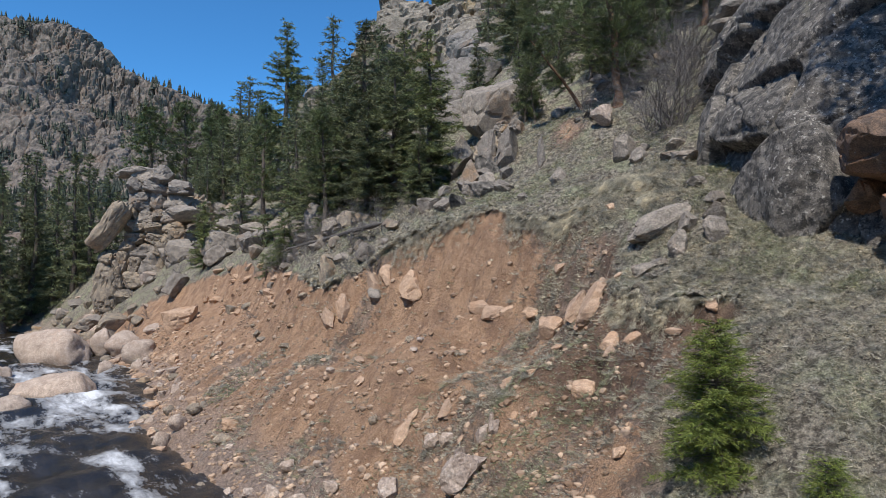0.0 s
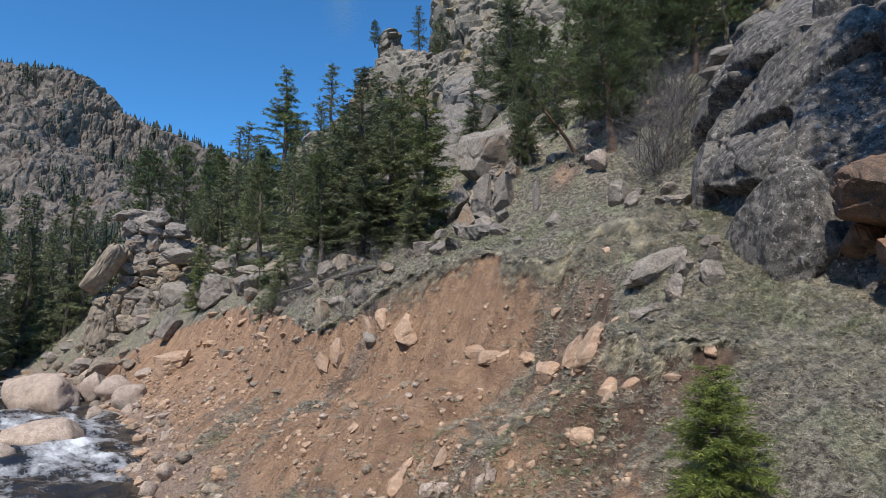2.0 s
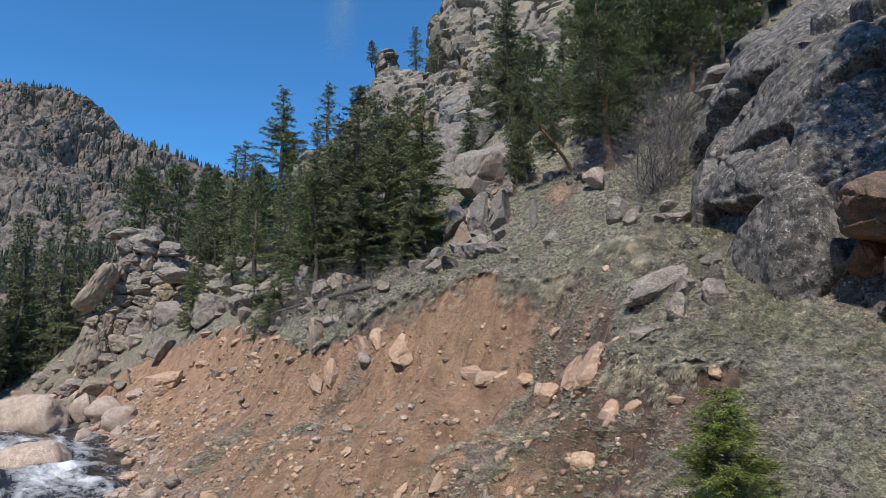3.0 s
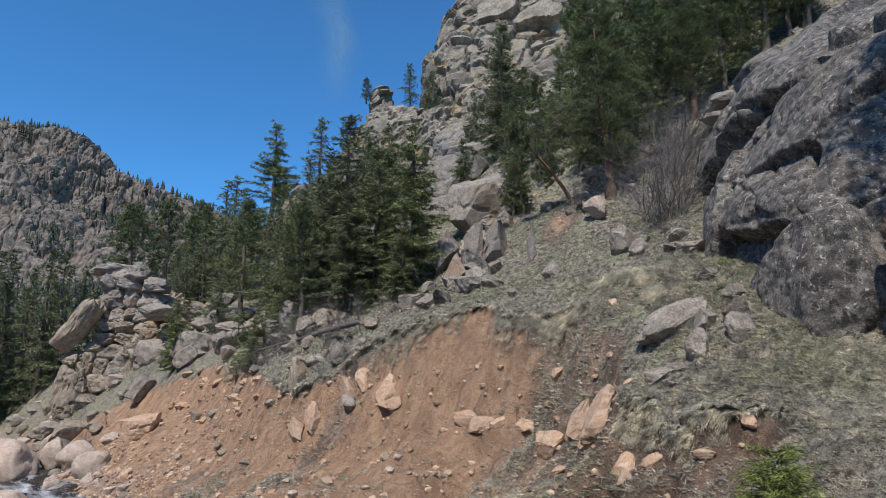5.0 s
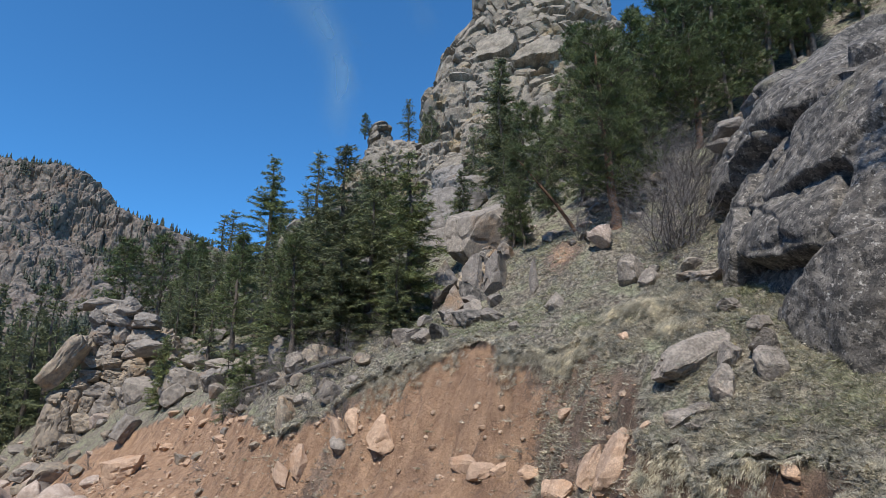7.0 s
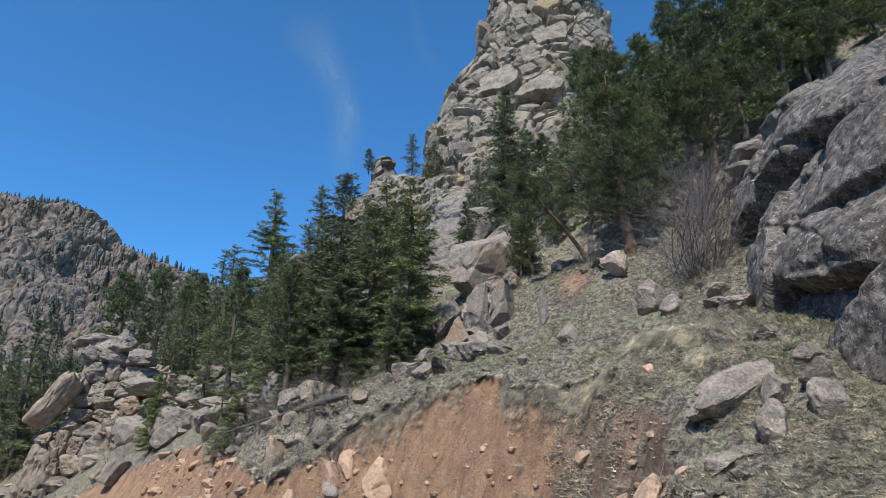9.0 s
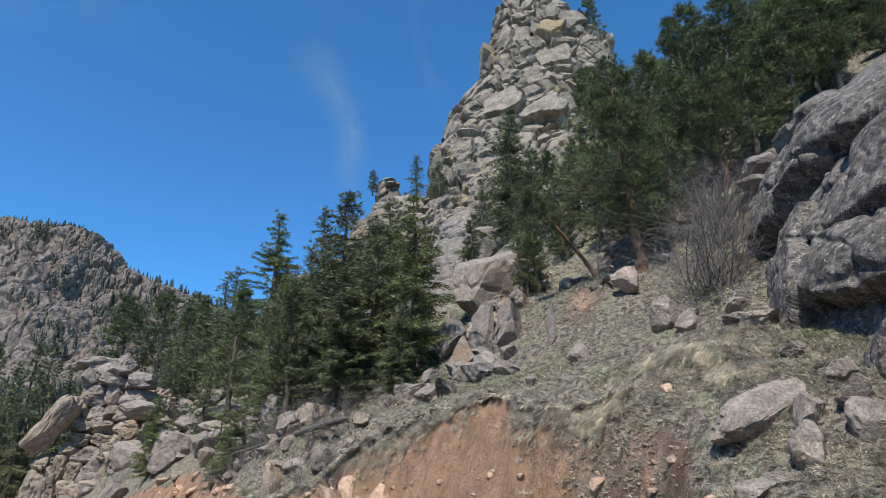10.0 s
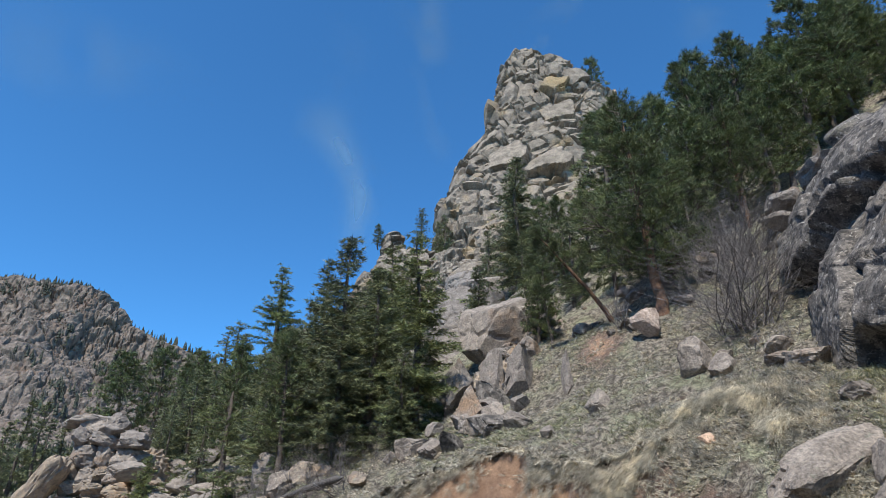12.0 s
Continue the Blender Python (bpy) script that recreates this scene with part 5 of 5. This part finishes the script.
def sticks():
    """Dry twigs and root ends strewn on the earth."""
    r = np.random.default_rng(68)
    n = 520
    u, s = 8 + 30 * r.random(n) ** 1.3, r.uniform(1.0, 10.2, n)
    x, y = xy_of(u, bank(u) + s)
    a, ln = r.uniform(0, 2 * np.pi, n), r.uniform(0.12, 0.55, n)
    x2, y2 = x + ln * np.cos(a), y + ln * np.sin(a)
    st = np.stack([x, y, ground(x, y) + 0.02], 1)
    en = np.stack([x2, y2, ground(x2, y2) + 0.03 + 0.12 * r.random(n) ** 2], 1)
    tagged(new("dry_twigs", mesh_of("dry_twigs", *tubes(st, en, 0.010, 0.005), DEAD)), "dry twigs and root ends strewn on the earth", "twigs", kind="stuff")


sticks()


def fallen_log():
    root = new("fallen_log")
    a, b = Vector((-11.8, 45.6, 0)), Vector((-3.4, 34.2, 0))
    a.z, b.z = hill_z(a.x, a.y) + 0.8, hill_z(b.x, b.y) + 0.55
    rng = np.random.default_rng(61)
    n, m = 22, 9
    t = np.linspace(0, 1, n)
    axis = np.array(a)[None] * (1 - t)[:, None] + np.array(b)[None] * t[:, None] + np.cumsum(rng.normal(0, 0.02, (n, 3)), 0)
    axis[:, 2] += max(0.0, float((ground(axis[:, 0], axis[:, 1]) + 0.12 - axis[:, 2]).max()))
    r = (0.07 + 0.075 * t + 0.012 * rng.normal(size=n)) * np.minimum(1, np.minimum(t, 1 - t) * 60)
    d = np.array((b - a).normalized())
    s1 = np.cross(d, [0, 0, 1.0])
    s1 /= np.linalg.norm(s1)
    s2 = np.cross(s1, d)
    w = np.linspace(0, 2 * np.pi, m, endpoint=False)
    p = axis[None] + (np.cos(w)[:, None, None] * s1 + np.sin(w)[:, None, None] * s2) * r[None, :, None]
    part("trunk", mesh_of("log_trunk", p.reshape(-1, 3), grid_faces(m, n, True), DEAD), root)
    k = rng.integers(0, n, 26)
    st = axis[k]
    en = st + np.stack([rng.normal(0, 0.35, 26), rng.normal(0, 0.35, 26), rng.uniform(-0.3, 0.7, 26)], 1)
    part("twig_stubs", mesh_of("twig_stubs", *tubes(st, en, 0.025, 0.008), DEAD), root)["kind"] = "stuff"
    tagged(root, "weathered grey fallen trunk lying above the scarp", "log")


fallen_log()


def roots():
    """Bare roots that hang out of the undercut bank."""
    rng = np.random.default_rng(66)
    for x, y, drop in ((4.05, 17.4, 1.2), (4.95, 16.2, 1.0), (5.2, 16.2, 0.6)):
        z = hill_z(x, y) + 0.5
        pts = [np.array([x, y, z])]
        for _ in range(8):
            pts.append(pts[-1] + np.array([rng.normal(-0.02, 0.04), rng.normal(-0.03, 0.03), -drop / 8]))
        pts = np.array(pts)
        tagged(new("hanging_root", mesh_of("hanging_root", *tubes(pts[:-1], pts[1:], 0.02, 0.016), DEAD)), "thin pale root hanging from the undercut bank", "root", "hanging roots")


roots()


def grass():
    """Bunches of dry grass that hang downhill; the greener ones apart."""
    r = np.random.default_rng(71)
    n, close = 80000, 150000
    u = np.concatenate([-3 + 38 * r.random(n) ** 1.1, r.uniform(-3, 16.5, close)])
    v = np.concatenate([6 + 24 * r.random(n), r.uniform(6.5, 22, close)])
    extra = 7000
    ue = r.uniform(6.2, 34, extra)
    u = np.concatenate([u, ue])
    v = np.concatenate([v, bank(ue) + lip_at(ue) + ragged_lip(ue, bank(ue) + lip_at(ue)) + r.normal(0.12, 0.2, extra)])
    fine = np.concatenate([np.zeros(n), np.ones(close), np.full(extra, 0.35)])
    edge_one = np.concatenate([np.zeros(n + close, bool), np.ones(extra, bool)])
    x, y = xy_of(u, v)
    open_side = (x < 0.75 * y + 1.0) & (y > 9)
    x, y, u, v, fine, edge_one = x[open_side], y[open_side], u[open_side], v[open_side], fine[open_side], edge_one[open_side]
    bare = land(x, y)[1]
    patch = fbm(np.stack([u * 0.4, v * 0.4, 0 * u], 1), 3, 55)
    clump = fbm(np.stack([u * 1.6, v * 1.6, 0 * u], 1), 2, 57)
    keep = edge_one & ((u > 7.2) & (u < 11.4) | (u > 15)) & (clump > 0.1) | ((bare < 0.45) | (bare < 0.8) & (r.random(len(u)) < 0.28)) & (patch * 0.6 + clump + r.uniform(-0.5, 0.5, len(u)) > -0.25) | (r.random(len(u)) < 0.05)
    keep &= v - bank(u) > 1.0
    x, y, u, v, patch, bare, fine = x[keep], y[keep], u[keep], v[keep], patch[keep], bare[keep], fine[keep]
    brink = v - bank(u) - lip_at(u) - ragged_lip(u, bank(u) + lip_at(u))
    inner = xy_of(u, v + np.clip(0.32 - brink, 0, 0.7))
    hem = (brink > -0.2) & (brink < 0.33) & ((u > 7.2) & (u < 11.4) | (u > 15))
    z = np.where(hem, ground(*inner) - 0.04 - 0.3 * np.clip(-brink, 0, 1), ground(x, y))
    m = len(x)
    near = np.hypot(x, y)
    size = (0.06 + 0.11 * r.random(m) ** 1.6) * (0.8 + near / 80) * (1 - 0.1 * fine)
    at_lip = hem
    size = np.where(at_lip, size * r.uniform(0.7, 1.7, m), size)
    reps = 9
    i = np.repeat(np.arange(m), reps)
    base = np.stack([x, y, z - 0.02], 1)[i] + np.concatenate([r.normal(0, 0.06, (len(i), 2)), np.zeros((len(i), 1))], 1) * (size[i] / 0.25)[:, None]
    down = np.array([-0.768, -0.64, -0.25])
    turn = r.normal(0, 0.45, (m, 2))
    way = np.stack([r.normal(0, 0.5, len(i)) + turn[i, 0], r.normal(0, 0.5, len(i)) + turn[i, 1], r.uniform(0.2, 0.9, len(i))], 1) + down * r.uniform(0.2, 1.1, len(i))[:, None]
    way[:, 2] -= np.where((brink[i] < 0.06) & at_lip[i], r.uniform(0.5, 1.2, len(i)), 0)
    vv, ff = blades(base, way, size[i] * r.uniform(0.6, 1.3, len(i)), (0.009 + 0.03 * size[i]) * np.clip(near[i] / 13, 1.0, 2.4), r)
    green = (patch[i] + r.normal(0, 0.25, len(i)) - 1.2 * (np.abs(v[i] - bank(u[i]) - lip_at(u[i])) < 1.0)) > 0.55
    tufts = 360
    tu, ts = r.uniform(8, 34, tufts), r.uniform(1.2, 9.5, tufts)
    tx, ty = xy_of(tu, bank(tu) + ts)
    rare = land(tx, ty)[1] < np.where(r.random(tufts) < 0.25, 2, 0.88)
    tx, ty = tx[rare], ty[rare]
    j = np.repeat(np.arange(len(tx)), 70)
    big = r.uniform(0.15, 0.42, len(tx))
    tb = np.stack([tx, ty, ground(tx, ty)], 1)[j] + r.normal(0, 0.3, (len(j), 3)) * big[j][:, None] * (1, 1, 0.1)
    tw = np.stack([r.normal(-0.5, 0.6, len(j)), r.normal(-0.45, 0.6, len(j)), r.uniform(-0.1, 0.7, len(j))], 1)
    v2, _ = blades(tb, tw, big[j] * r.uniform(0.6, 1.4, len(j)), 0.011, r)
    vv = np.concatenate([vv, v2])
    green = np.concatenate([green, (r.random(len(tx)) < 0.12)[j]])
    for name, pick, mat, label in (("dry_grass", ~green, STRAW, "bunches of dry straw-grey grass on the slope"), ("green_grass", green, GREEN_GRASS, "patches of fresh green grass among the dry")):
        used_v = vv.reshape(-1, 3, 3)[pick].reshape(-1, 3)
        f = np.arange(len(used_v)).reshape(-1, 3)
        tagged(new(name, mesh_of(name, used_v, f, mat, False)), label, "grass", kind="stuff")


grass()


def grass_fringe(ends, count, reach, seed, label):
    """Long dry grass that hangs over a small brow, along a line of places on the slope."""
    r = np.random.default_rng(seed)
    way = np.array(ends, float)
    f = np.sort(r.random(count)) * (len(way) - 1)
    x = np.interp(f, np.arange(len(way)), way[:, 0]) + r.normal(0, 0.12, count)
    y = np.interp(f, np.arange(len(way)), way[:, 1]) + r.normal(0, 0.12, count)
    base = np.repeat(np.stack([x, y, ground(x, y) + 0.03], 1), 26, 0) + r.normal(0, 0.05, (count * 26, 3))
    lie = np.array([-0.768, -0.64, -0.42]) + np.repeat(r.normal(0, 0.22, (count, 3)), 26, 0) + r.normal(0, 0.2, (len(base), 3))
    length = np.repeat(reach * r.uniform(0.4, 1.15, count), 26) * r.uniform(0.6, 1.1, len(base))
    rise = lie + (0, 0, 0.55)
    half = base + rise / np.linalg.norm(rise, axis=1, keepdims=True) * (0.4 * length)[:, None]
    v1, f1 = blades(half, base - half, 0.4 * length, 0.008, r)
    v2, f2 = blades(half, lie - (0, 0, 0.35), 0.7 * length, 0.008, r)
    tagged(new("hanging_grass", mesh_of("hanging_grass", np.concatenate([v1, v2]), np.concatenate([f1, f2 + len(v1)]), STRAW, False)), label, "grass", kind="stuff")


grass_fringe([(4.57, 24.99), (5.17, 24.48), (5.55, 23.77)], 230, 0.42, 81, "pale dry grass hanging over a brow of the slope")
grass_fringe([(6.4, 24.71), (7.01, 23.98), (7.52, 22.74), (7.38, 21.65)], 420, 0.55, 82, "long pale dry grass hanging over worn earth")
grass_fringe([(5.13, 18.89), (5.68, 17.9), (6.21, 16.8), (6.87, 16.5)], 420, 0.3, 83, "pale dry grass hanging over the dark bank")
grass_fringe([(-2.47, 31.88), (-1.26, 31.12), (0.17, 30.09), (1.77, 29.0)], 380, 0.34, 84, "dry grass hanging over the top of the scarp")
grass_fringe([(2.89, 26.92), (3.22, 26.2), (4.13, 25.45), (5.15, 24.7)], 330, 0.4, 85, "dry grass hanging beside the scarp")


# ---- thin high cloud ----
def wisps():
    m = bpy.data.materials.new("thin_cloud")
    m.use_nodes = True
    t = m.node_tree
    t.nodes.clear()
    out, clear, white, both = (t.nodes.new(k) for k in ("ShaderNodeOutputMaterial", "ShaderNodeBsdfTransparent", "ShaderNodeBsdfDiffuse", "ShaderNodeMixShader"))
    white.inputs[0].default_value = (0.85, 0.87, 0.9, 1)
    at = t.nodes.new("ShaderNodeAttribute")
    at.attribute_name = "thick"
    t.links.new(at.outputs["Fac"], both.inputs[0])
    t.links.new(clear.outputs[0], both.inputs[1])
    t.links.new(white.outputs[0], both.inputs[2])
    t.links.new(both.outputs[0], out.inputs[0])
    # centre, width, height, lean, thickness
    for k, (x, y, z, w, h, lean, thick) in enumerate([(-514, 2651, 1743, 330, 760, -15, 0.42), (-108, 2315, 2228, 330, 900, -12, 0.42), (504, 2156, 2331, 460, 170, -20, 0.5), (-1610, 1988, 1942, 1000, 420, -6, 0.16), (1101, 2049, 2218, 300, 200, 30, 0.12), (-602, 2348, 2111, 300, 620, 20, 0.12)]):
        n = 36
        a, b = np.meshgrid(np.linspace(-1, 1, n), np.linspace(-1, 1, n), indexing="ij")
        a, b = a.ravel(), b.ravel()
        q = np.stack([a * w / 260 + b * 0.4, b * h / 520, 0 * a + 7 * k], 1)
        d = fbm(q * 1.1, 5, 200 + k) * 0.9 + 0.2
        off = a - 0.3 * b * b + 0.15 + 0.25 * vnoise(np.stack([b * 1.5, 0 * b, 0 * b + k], 1), 210)
        d = np.clip(d + 0.25, 0, 1) * np.exp(-(off / (0.34 - 0.14 * b)) ** 2) * (1 - b * b) ** 1.5 * (1 - a * a)
        p = np.stack([a * w * 0.8, 0 * a, b * h * 0.6], 1)
        me = mesh_of("cloud", p, grid_faces(n, n), m)
        f = me.attributes.new("thick", "FLOAT", "POINT")
        f.data.foreach_set("value", (d * thick).astype(np.float32))
        ob = new("cloud", me)
        ob.matrix_basis = look((x, y, z), (0, 5, 11)) @ pose(0, 0, 0, 90, 0, 0) @ pose(0, 0, 0, 0, lean, 0)
        tagged(ob, "thin white wisp of high cloud", "cloud", kind="structure")


wisps()
